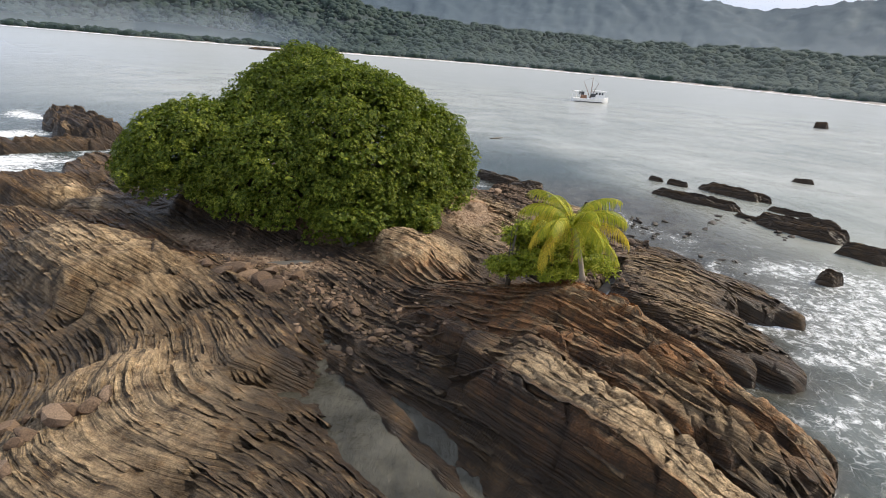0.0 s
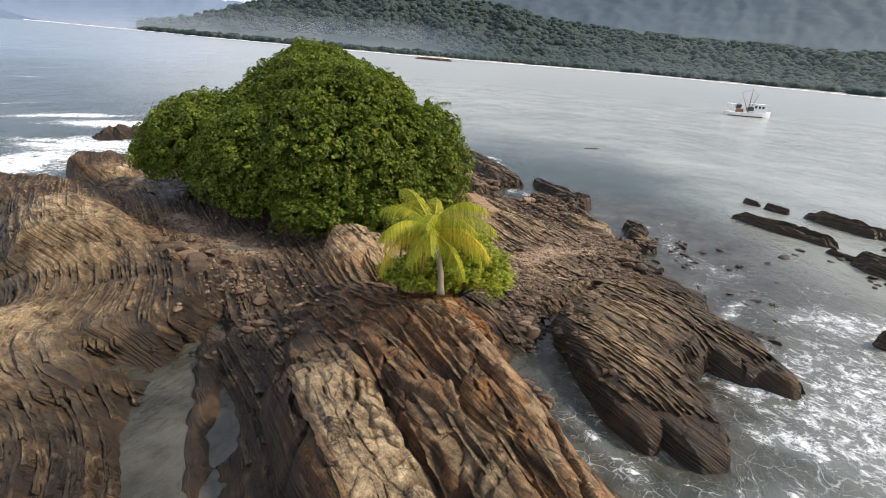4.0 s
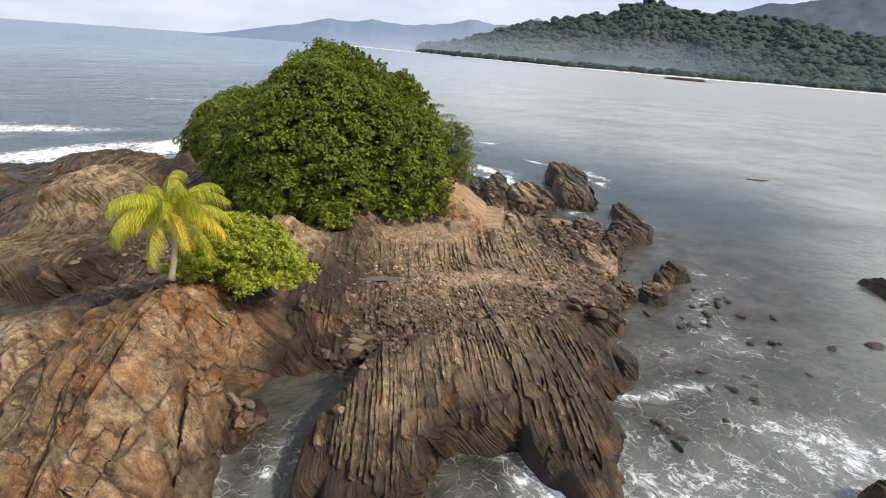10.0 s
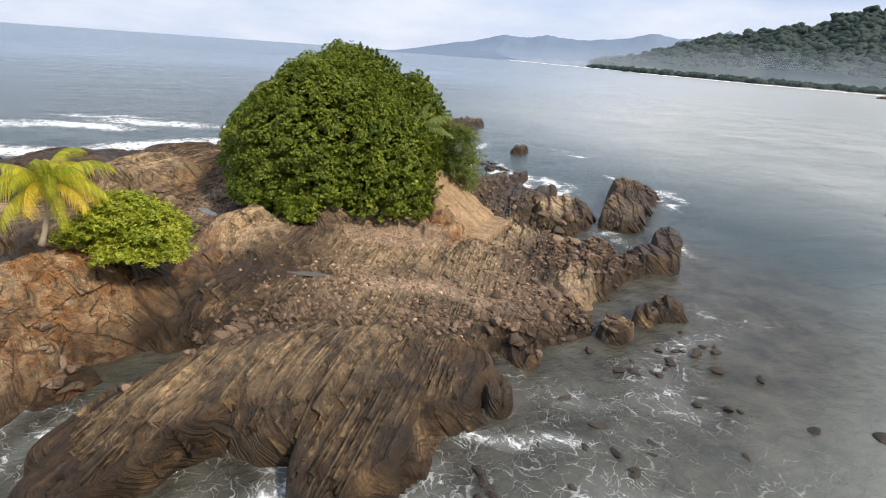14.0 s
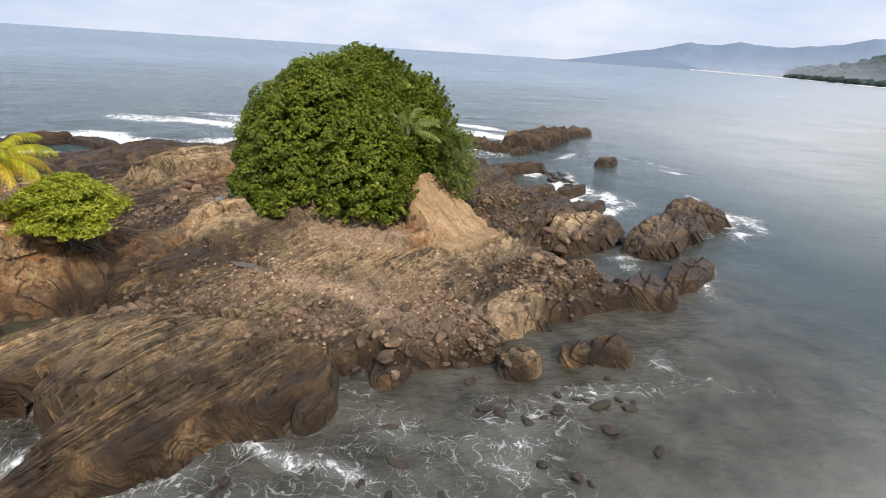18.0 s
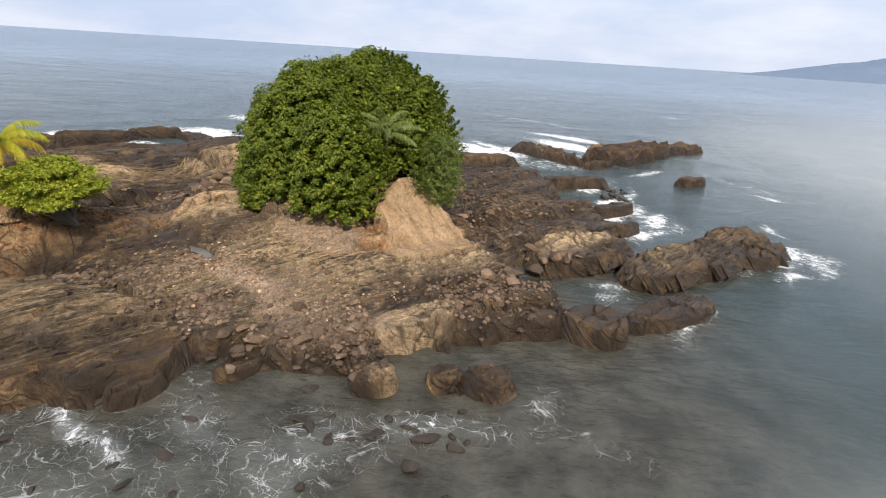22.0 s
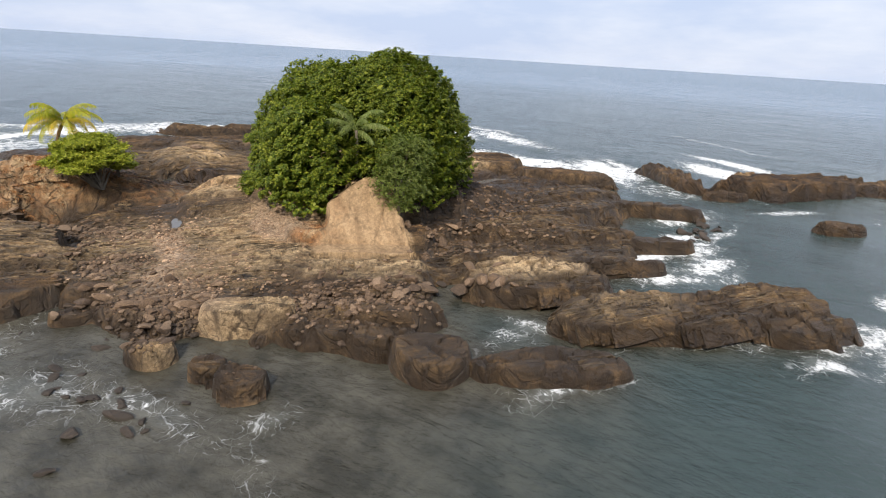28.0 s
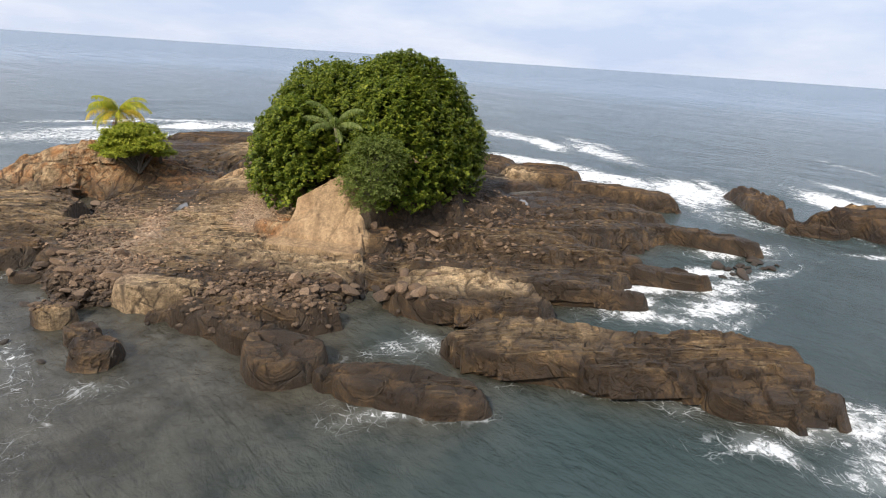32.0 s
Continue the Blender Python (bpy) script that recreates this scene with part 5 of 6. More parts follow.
def crown_points(lobes, spacing, low):
    """Evenly spread twig clumps on the outside of a union of domes: centre and outward way of each, with the dome it is on."""
    pts = []
    for li, (c, r) in enumerate(lobes):
        c, r = np.array(c), np.array(r)
        area = 4 * math.pi * ((r[0] * r[1]) ** 1.6 / 3 + (r[0] * r[2]) ** 1.6 / 3 + (r[1] * r[2]) ** 1.6 / 3) ** (1 / 1.6)
        n = int(area / spacing ** 2 * 1.2)
        for i in range(n):
            zz = 1 - 2 * (i + 0.5) / n
            a = i * 2.399963 + 0.35 * rng.random()
            d = np.array([math.cos(a) * math.sqrt(1 - zz * zz), math.sin(a) * math.sqrt(1 - zz * zz), zz])
            if zz < low:
                continue
            wave = 1 + 0.07 * float(fbm(np.array(d[0] * 3 + li * 5), np.array(d[1] * 3 + d[2] * 2), 3, li)) + 0.035 * (rng.random() - 0.5)
            p = c + d * r * wave
            hidden = any(np.sum(((p - np.array(c2)) / np.array(r2)) ** 2) < 0.80 for lj, (c2, r2) in enumerate(lobes) if lj != li)
            if not hidden:
                nrm = d / r
                pts.append((p, nrm / np.linalg.norm(nrm), li))
    return pts


def build_tree():
    base = (-6.0 * K, 28.2 * K, 2.2 * K)
    tree = new("tree")
    tagged(tree, "broad dome-shaped evergreen tree with dense glossy green leaves", "tree")
    lobes = [((-4.8, 26.9, 3.3), (4.4, 4.2, 5.1)), ((-7.2, 29.0, 3.3), (5.2, 4.4, 5.85)), ((-12.0, 26.4, 3.5), (4.2, 3.0, 2.8)), ((-1.2, 28.7, 3.4), (2.1, 2.3, 3.3)),
             ((-5.5, 31.8, 3.6), (3.0, 2.1, 4.2)), ((-8.0, 25.0, 3.2), (3.8, 2.6, 3.0)), ((-13.7, 25.3, 3.4), (2.2, 1.9, 1.5)), ((-5.2, 24.0, 3.0), (2.8, 1.6, 2.0)), ((-9.6, 27.4, 3.6), (3.4, 3.2, 3.3))]
    lobes = [(tuple(v * K for v in c), tuple(v * K for v in r)) for c, r in lobes]
    stars = [leaf_sprig(6, 0.17, 0.105, s) for s in range(10)]
    by_lobe = {}
    for p, nrm, li in crown_points(lobes, 0.78, -0.42):
        by_lobe.setdefault(li, []).append((p, nrm))
    for li, items in by_lobe.items():
        P, N, S = [], [], []
        for p, nrm in items:
            if p[2] < (ground(p[0] / K, p[1] / K) + 0.35) * K:
                continue
            q = np.array(Vector(nrm).to_track_quat("Z", "Y").to_matrix())
            rad = 0.56 * rng.uniform(0.7, 1.3)
            steep = 1 - max(0.0, float(nrm[2]))
            if rng.random() < 0.14 * steep:
                continue
            p = p + nrm * rng.uniform(-0.4, 0.35) * (0.35 + steep) + rng.normal(0, 0.12, 3)
            tip = nrm * 0.45 + np.array([0, 0, 0.75])
            tip /= np.linalg.norm(tip)
            for k in range(34):
                zz = rng.uniform(-0.55, 1.0)
                a = k * 2.4 + rng.random()
                d = np.array([math.cos(a) * math.sqrt(1 - zz * zz), math.sin(a) * math.sqrt(1 - zz * zz), zz * 0.7])
                o = (0.5 * (q @ d) + 0.6 * d) * rad
                P.append(p + o)
                w = o / rad * 0.8 + 0.7 * tip + rng.normal(0, 0.2, 3)
                N.append(w / np.linalg.norm(w))
                S.append(rng.uniform(0.75, 1.2))
            for k in range(7):                       # shaded leaves further in
                P.append(p - nrm * rng.uniform(0.5, 1.7) + rng.normal(0, 0.5, 3))
                N.append(tip)
                S.append(rng.uniform(1.9, 2.8))
        if P:
            place_stars("crown", stars, P, N, S, TREE_LEAF, tree)
    bm = bmesh.new()
    b = Vector(base)
    limb(bm, [b - Vector((0, 0, 1)), b + Vector((0.2, 0, 1.5)), b + Vector((0.5, 0.3, 4)), b + Vector((0.2, 0.5, 8))], [0.75, 0.6, 0.5, 0.2], 12)
    part("trunk", bm, BARK, tree, "thick grey trunk")
    for i, (c, r) in enumerate(lobes):
        c = Vector(c)
        bm = bmesh.new()
        s = b + Vector((0.3, 0.2, 1.5 + 0.3 * i))
        e = c + Vector((0, 0, r[2] * 0.45))
        mid = s.lerp(e, 0.5) + Vector((0, 0, 0.6))
        limb(bm, [s, mid, e], [0.32, 0.22, 0.07])
        for k in range(5):
            a = k * 1.26 + i
            t = c + Vector((math.cos(a) * r[0] * 0.75, math.sin(a) * r[1] * 0.75, r[2] * 0.25))
            limb(bm, [mid, mid.lerp(t, 0.5) + Vector((0, 0, 0.5)), t], [0.14, 0.09, 0.03], 6)
        part("limb", bm, BARK, tree)


build_tree()


def build_bush(name, label, centre, lobes, star, spacing, per, rad, material, category="bush"):
    bush = new(name)
    tagged(bush, label, category)
    lobes = [(tuple((c + o) * K for c, o in zip(centre, off)), tuple(v * K for v in r)) for off, r in lobes]
    P, N, S = [], [], []
    stars = [leaf_star(*star, s) for s in range(6)]
    for p, nrm, li in crown_points(lobes, spacing, -0.55):
        if p[2] < (ground(p[0] / K, p[1] / K) + 0.05) * K:
            continue
        for k in range(per):
            o = rng.normal(0, rad, 3) * np.array([1, 1, 0.5])
            P.append(p + o - nrm * rad * rng.uniform(0, 1.2))
            w = nrm * 0.5 + np.array([0, 0, 0.8]) + rng.normal(0, 0.25, 3)
            N.append(w / np.linalg.norm(w))
            S.append(rng.uniform(0.7, 1.3))
    place_stars("foliage", stars, P, N, S, material, bush)
    foot = Vector((centre[0] * K, centre[1] * K, ground(centre[0], centre[1]) * K - 0.2))
    for i, (c, r) in enumerate(lobes):
        for k in range(3):
            bm = bmesh.new()
            e = Vector(c) + Vector((rng.normal(0, 0.4) * r[0], rng.normal(0, 0.4) * r[1], r[2] * 0.5))
            limb(bm, [foot + Vector((0.1 * k, 0.1 * i, 0)), foot.lerp(e, 0.5) + Vector((0, 0, 0.2)), e], [0.07, 0.05, 0.015], 6)
            part("stem", bm, BARK, bush)
    return bush


build_bush("bush", "rounded bright yellow-green bush on the rock ridge", (3.75, 17.8, 3.45), [((1.55 * (i / 17) ** 0.5 * math.cos(2.4 * i), 1.45 * (i / 17) ** 0.5 * math.sin(2.4 * i), 0.75 - 1.35 * (i / 17) + 0.22 * math.sin(5.1 * i)), (0.66, 0.62, 0.26)) for i in range(18)] + [((0.1, 0.1, -0.3), (1.1, 1.0, 0.6))],
           (7, 0.24, 0.07, 0.2), 0.44, 9, 0.22, BUSH_LEAF)
build_bush("bush", "grey-green feathery shrub leaning on the big tree", (-2.0, 33.3, 4.0), [((0, 0, 0.2), (0.85, 0.75, 1.5)), ((0.2, 0.2, -1.1), (0.6, 0.55, 1.0)), ((-0.9, 0.1, 0.6), (0.9, 0.8, 1.1)), ((0.5, -0.4, -0.5), (0.55, 0.5, 0.8)), ((-0.5, 0.5, -0.6), (0.6, 0.5, 0.9))],
           (6, 0.30, 0.06, 0.3), 0.6, 9, 0.42, GREY_LEAF)
build_bush("bush", "low dark-green shrub under the tree's edge", (-4.6, 22.9, 2.3), [((0, 0, 0), (1.6, 0.9, 0.8)), ((2.8, 1.8, -0.1), (1.3, 1.0, 0.9))],
           (8, 0.28, 0.1, 0.3), 0.5, 8, 0.22, TREE_LEAF)
build_bush("shrub", "thin half-bare shrub on the ridge", (2.2, 17.6, 3.5), [((0, 0, 0.6), (0.4, 0.35, 0.4)), ((0.3, 0.2, 0.1), (0.3, 0.3, 0.3))], (5, 0.16, 0.04, 0.3), 0.6, 2, 0.2, GREY_LEAF, "shrub")


# ---- palms ----
def frond(length, arch, sag, pairs, leaflet, seed, twist=0.0):
    """A palm frond along +x that arches over: midrib and two rows of hanging leaflets, as verts and quads."""
    r = random.Random(seed)
    v, f = [], []

    line, step = [Vector((0, 0, 0))], length / 24
    for k in range(24):
        e = radians(arch - (arch + sag) * ((k + 0.5) / 24) ** 1.25)
        line.append(line[-1] + Vector((math.cos(e) * step, 0, math.sin(e) * step)))

    def rib(t):
        k = min(max(t, 0) * 24, 23.999)
        return line[int(k)].lerp(line[int(k) + 1], k - int(k))

    for i in range(12):
        a, b = rib(i / 12), rib((i + 1) / 12)
        w0, w1 = 0.045 * (1 - i / 12) + 0.008, 0.045 * (1 - (i + 1) / 12) + 0.008
        n = len(v)
        v += [a + Vector((0, -w0, 0)), a + Vector((0, w0, 0)), b + Vector((0, w1, 0)), b + Vector((0, -w1, 0)), a + Vector((0, 0, -w0)), b + Vector((0, 0, -w1))]
        f += [(n, n + 1, n + 2, n + 3), (n + 1, n + 4, n + 5, n + 2), (n + 4, n, n + 3, n + 5)]
    for i in range(pairs):
        t = 0.16 + 0.84 * i / (pairs - 1)
        p = rib(t)
        d = (rib(min(t + 0.02, 1)) - rib(t - 0.02)).normalized()
        for sgn in (-1, 1):
            ln = leaflet * (math.sin(math.pi * (0.12 + 0.8 * t)) ** 0.7) * r.uniform(0.8, 1.1)
            out = (d * 0.5 + Vector((0, sgn, 0)) * 0.7 + Vector((0, 0, -0.3))).normalized()
            w = d * 0.016
            n = len(v)
            mid = p + out * ln * 0.5 + Vector((0, 0, -0.08 * ln))
            tip = p + out * ln * r.uniform(0.65, 0.85) + Vector((0, 0, -ln * r.uniform(0.4, 0.9)))
            v += [p - w, p + w, mid + w * 1.3, mid - w * 1.3, tip + w * 0.3, tip - w * 0.3]
            f += [(n, n + 1, n + 2, n + 3), (n + 3, n + 2, n + 4, n + 5)]
    return v, f


def build_palm(foot, head, count, length, material, label, upright, trunk_r=0.13, leaflet=0.8, old=0, low=None, droop=1.0):
    low = low or material
    palm = new("palm_tree")
    tagged(palm, label, "palm tree")
    foot, head = Vector(foot) * K, Vector(head) * K
    bm = bmesh.new()
    pts = [foot.lerp(head, i / 9) + Vector((0.12 * math.sin(i / 9 * math.pi), 0.1 * math.sin(i / 9 * math.pi), 0)) for i in range(10)]
    limb(bm, pts, [trunk_r * (1.5 if i == 0 else 1.12 if i % 2 else 0.98) for i in range(10)], 10)
    part("trunk", bm, PALM_BARK, palm, "slender ringed grey-brown trunk")
    r = random.Random(int(head.x * 10))
    for i in range(count):
        t = i / (count - 1)
        a = i * 2.39996 + r.uniform(-0.2, 0.2)
        arch = upright * (84 - 74 * t ** 0.8) + r.uniform(-6, 6)
        sag = (18 + 68 * t ** 0.6) * r.uniform(0.85, 1.15) * droop
        v, f = frond(length * r.uniform(0.85, 1.1), arch, sag, 46, leaflet, i)
        ob = raw("frond", [tuple(x) for x in v], f, low if t > 0.55 and i % 3 else material, palm)
        ob.matrix_basis = Matrix.Translation(head) @ Matrix.Rotation(a, 4, "Z") @ Matrix.Rotation(r.uniform(-0.3, 0.3), 4, "X")
    for i in range(old):
        v, f = frond(length * 0.6, -30, 85, 22, 0.3, 90 + i)
        ob = raw("dead_frond", [tuple(x) for x in v], f, DEAD_LEAF, palm, "withered brown frond")
        ob.matrix_basis = Matrix.Translation(head) @ Matrix.Rotation(i * 2.1 + 0.5, 4, "Z")
    return palm


build_palm((4.3, 15.6, 3.25), (3.8, 15.95, 4.85), 22, 3.3, PALM_LEAF, "small coconut palm with drooping yellow-green fronds on the ridge", 1.0, old=3, low=PALM_YELLOW)
build_palm((-2.7, 30.3, 3.3), (-2.0, 30.8, 5.7), 13, 3.4, PALM_OLD, "grey-green palm growing through the big tree's crown", 1.0, leaflet=0.6, droop=0.55)

# ---- rocks in the sea ----
def sea_rock(cx, cy, a, b, ang, top, seed, label, group="", name="sea_rock"):
    """A separate layered rock: an uneven oval body with bedding steps, standing on the sea bed."""
    n = 72
    u = np.linspace(-1.7, 1.7, n)
    P, Q = np.meshgrid(u, u)
    c, s = math.cos(radians(ang)), math.sin(radians(ang))
    X, Y = cx + P * a * c - Q * b * s, cy + P * a * s + Q * b * c
    h = mass(X, Y, cx, cy, a, b, ang, top, edge=0.42, seed=seed, wob=0.3, floor=-1.0)
    U, V = beds(X, Y)
    for period, amp in ((0.62, 0.17), (0.26, 0.13), (0.12, 0.06)):
        k = np.floor(U / period)
        h = h + amp * (0.5 + 0.5 * top) * ease(-0.8, 0.2, h) * (vnoise(V * 0.5 + k * 3.3, k * 5.7, seed) + 1.1 * (0.5 - (U / period - k)))
    h = h + 0.06 * fbm(X * 2, Y * 2, 3, seed)
    ob = quads(name, np.stack([(X - cx).ravel() * K, (Y - cy).ravel() * K, h.ravel() * K], -1), grid_faces(n, n), SEA_ROCK)
    ob.data.set_sharp_from_angle(angle=0.6)
    ob.location = (cx * K, cy * K, 0)
    return tagged(ob, label, "rock", group)


SLAB = "dark wet layered rock slab standing in the shallow bay"
sea_rock(18.5, 49.1, 0.8, 0.4, -35, 0.3, 1, SLAB, "rocks in the bay")
sea_rock(20.0, 47.8, 0.9, 0.4, -35, 0.32, 17, SLAB, "rocks in the bay")
sea_rock(34.8, 54.2, 1.7, 0.4, -25, 0.3, 18, SLAB, "rocks in the bay")
sea_rock(25.6, 40.0, 1.8, 0.4, -38, 0.3, 19, SLAB, "rocks in the bay")
sea_rock(19.2, 41.3, 2.9, 0.7, -42, 0.55, 2, SLAB, "rocks in the bay")
sea_rock(23.8, 45.3, 3.0, 0.75, -42, 0.6, 3, SLAB, "rocks in the bay")
sea_rock(23.4, 35.5, 2.7, 1.0, -40, 0.65, 4, SLAB, "rocks in the bay")
sea_rock(24.6, 30.8, 2.0, 0.9, -40, 0.6, 5, SLAB, "rocks in the bay")
sea_rock(21.6, 37.6, 1.4, 0.3, -40, 0.25, 6, SLAB, "rocks in the bay")
sea_rock(26.5, 38.0, 1.6, 0.4, -40, 0.3, 16, SLAB, "rocks in the bay")
sea_rock(79.0, 122.5, 1.3, 0.9, 0, 1.1, 11, "low dark rock far out in the bay")
sea_rock(-146.0, 436.0, 16, 3.0, -10, 1.6, 12, "low dark reef in front of the far beach")
OUT = "brown weathered rock island in the white surf"
sea_rock(-31.6, 41.4, 4.4, 1.5, 35, 0.9, 21, OUT, "outer rocks")
sea_rock(-35.5, 51.0, 7.6, 2.3, -43, 1.25, 22, OUT, "outer rocks")
sea_rock(-41.2, 57.6, 3.6, 1.6, -50, 0.95, 29, OUT, "outer rocks")
sea_rock(-23.6, 53.2, 2.1, 0.7, -50, 0.5, 23, OUT, "outer rocks")
sea_rock(-28.2, 46.2, 1.8, 0.8, -45, 0.6, 28, OUT, "outer rocks")
REEF = "dark flat-topped reef rock washed by breakers"
sea_rock(-26.6, 3.6, 2.4, 1.1, -60, 0.75, 24, REEF, "reef rocks")
sea_rock(-17.6, -3.2, 4.6, 1.2, -50, 0.75, 25, REEF, "reef rocks")
sea_rock(-22.4, 0.6, 3.4, 1.3, -55, 0.8, 27, REEF, "reef rocks")
sea_rock(-27.0, 7.0, 3.0, 1.2, 60, 0.45, 26, REEF, "reef rocks")


# ---- loose stones ----
def stone_mesh(seed, flat=0.7):
    bm = bmesh.new()
    bmesh.ops.create_icosphere(bm, subdivisions=2, radius=1.0)
    r = random.Random(seed)
    cuts = [(Vector((r.gauss(0, 1), r.gauss(0, 1), r.gauss(0, 1))).normalized(), r.uniform(0.5, 0.85)) for k in range(9)]
    for v in bm.verts:
        for d, lim in cuts:
            over = v.co.dot(d) - lim
            if over > 0:
                v.co -= d * over * 0.92
        v.co *= 1 + 0.08 * (r.random() - 0.5)
        v.co.z *= flat
    me = bpy.data.meshes.new("boulder")
    bm.to_mesh(me)
    bm.free()
    me.shade_smooth()
    me.set_sharp_from_angle(angle=0.5)
    me.materials.append(STONE)
    return me


STONES = [stone_mesh(i, 0.55 + 0.05 * (i % 6)) for i in range(12)]


def strew(count, cx, cy, a, b, ang, lo, hi, label, group, seed, awash=False):
    r = random.Random(seed)
    c, s = math.cos(radians(ang)), math.sin(radians(ang))
    for i in range(count):
        p, q = r.gauss(0, 0.5) * a, r.gauss(0, 0.5) * b
        x, y = cx + p * c - q * s, cy + p * s + q * c
        z = -0.06 if awash else ground(x, y)
        if z < -0.35 or math.hypot(x - 7.4, y - 33.6) < 1.4:
            continue
        size = lo + (hi - lo) * r.random() ** 2.2
        ob = new("boulder", STONES[r.randrange(len(STONES))])
        ob.location = (x * K, y * K, z * K + size * 0.28)
        ob.rotation_euler = (r.uniform(-0.3, 0.3), r.uniform(-0.3, 0.3), r.uniform(0, 6.28))
        ob.scale = (size * r.uniform(0.9, 1.9), size * r.uniform(0.7, 1.1), size * (r.uniform(0.5, 0.8) if awash else r.uniform(0.8, 1.2)))
        tagged(ob, label, "boulder", group)


strew(26, 10.2, 29.4, 1.6, 1.8, 0, 0.25, 0.65, "rounded brown boulder at the water's edge", "boulders at the water's edge", 1)
strew(34, 8.6, 31.6, 2.6, 3.0, 0, 0.2, 0.5, "dark wet boulder on the stony beach", "boulders at the water's edge", 2)
strew(30, 7.0, 19.0, 0.9, 2.6, 35, 0.25, 0.75, "angular brown boulder in the gully", "boulders in the gully", 3)
strew(22, 7.2, 16.0, 0.9, 0.7, 0, 0.2, 0.45, "rust-brown fallen block at the foot of the ridge", "boulders in the gully", 4)
strew(30, -7.5, 19.2, 2.6, 1.0, -15, 0.25, 0.7, "brown boulder in the hollow before the tree", "boulders before the tree", 5)
strew(30, -3.0, 17.2, 2.8, 1.6, -40, 0.2, 0.5, "dark brown stone in the hollow", "boulders before the tree", 6)
strew(40, 2.0, 37.4, 3.2, 1.4, -40, 0.25, 0.7, "dark brown boulder among the northern ledges", "boulders on the north side", 7)
strew(26, -5.0, 35.6, 3.0, 1.6, -40, 0.2, 0.55, "brown stone among the northern ledges", "boulders on the north side", 8)
strew(10, -8.6, 10.0, 1.6, 1.6, 0, 0.3, 0.75, "large squared tan block lying on folded rock", "blocks on the folded rock", 9)
AWASH = "dark wet stone showing out of the shallows"
strew(24, 12.2, 30.2, 2.2, 3.4, 0, 0.15, 0.42, AWASH, "stones in the shallows", 10, True)
strew(10, 15.0, 28.2, 1.4, 2.6, 0, 0.18, 0.4, AWASH, "stones in the shallows", 11, True)
strew(5, 14.8, 24.6, 0.8, 0.6, 0, 0.2, 0.5, AWASH, "stones in the shallows", 12, True)
strew(5, 14.6, 34.2, 1.6, 1.6, 0, 0.2, 0.45, AWASH, "stones in the shallows", 13, True)
strew(10, 12.0, 34.6, 1.2, 2.0, 0, 0.2, 0.45, AWASH, "stones in the shallows", 14, True)
sea_rock(19.6, 26.0, 0.72, 0.55, 20, 0.55, 31, "rounded dark wet boulder alone in the surf", name="boulder")
strew(18, -17.0, 45.6, 4.0, 1.0, -20, 0.3, 0.8, AWASH, "stones in the shallows", 16, True)
strew(22, 21.5, 36.5, 4.0, 5.0, 0, 0.2, 0.55, AWASH, "stones in the shallows", 17, True)


def build_rubble():
    shelf_beds = [(4.5, 29.0, 4.2, 3.0, 0, 0.03, 0.11, 1500), (0.4, 27.6, 3.0, 2.0, 0, 0.03, 0.10, 1400), (4.6, 25.2, 3.2, 2.0, 50, 0.04, 0.16, 900), (6.8, 31.0, 1.8, 2.2, 0, 0.04, 0.15, 600)]
    shore_beds = [(8.6, 31.6, 2.2, 3.2, 0, 0.06, 0.24, 900), (5.6, 22.6, 1.8, 3.4, 30, 0.06, 0.22, 700), (-8.0, 21.2, 4.5, 1.8, -15, 0.05, 0.2, 800), (-3.2, 17.6, 3.6, 2.0, -35, 0.06, 0.24, 700), (4.0, 36.4, 3.6, 1.8, -45, 0.07, 0.30, 1100), (-4.0, 36.4, 4.5, 1.8, -35, 0.07, 0.28, 1000),
                  (-11.0, 35.0, 5.0, 2.5, -30, 0.08, 0.28, 700), (8.8, 33.4, 1.6, 2.4, 0, 0.08, 0.34, 600), (7.8, 26.0, 1.6, 2.2, -20, 0.07, 0.28, 700), (6.6, 20.6, 0.9, 2.4, 20, 0.08, 0.32, 600)]
    for name, heaps, material, label in (("gravel", shelf_beds, PALE_STONE, "pale grey and pinkish gravel over the flat shelf"), ("rubble", shore_beds, STONE, "grey and rust-brown broken stones between the ledges")):
        pts, size = [], []
        for cx, cy, a, b, ang, lo, hi, n in heaps:
            c, s = math.cos(radians(ang)), math.sin(radians(ang))
            for k in range(n):
                p, q = rng.normal(0, 0.55) * a, rng.normal(0, 0.55) * b
                x, y = cx + p * c - q * s, cy + p * s + q * c
                z = ground(x, y)
                if z < -0.1 or math.hypot(x + 0.6, y - 32.8) < 2.6 or math.hypot(x - 7.4, y - 33.6) < 1.5 or math.hypot(x - 10.2, y - 34.4) < 1.2:
                    continue
                d = lo + (hi - lo) * rng.random() ** 2.8
                pts.append((x * K, y * K, z * K + d * 0.2))
                size.append(d * np.array([rng.uniform(0.8, 1.4), rng.uniform(0.7, 1.1), rng.uniform(0.6, 1.0)]))
        ob = scatter_shapes(name, [clump(40 + i) for i in range(10)], pts, size, material, squash=0.7, smooth=False)
        tagged(ob, label, name, kind="stuff")


build_rubble()


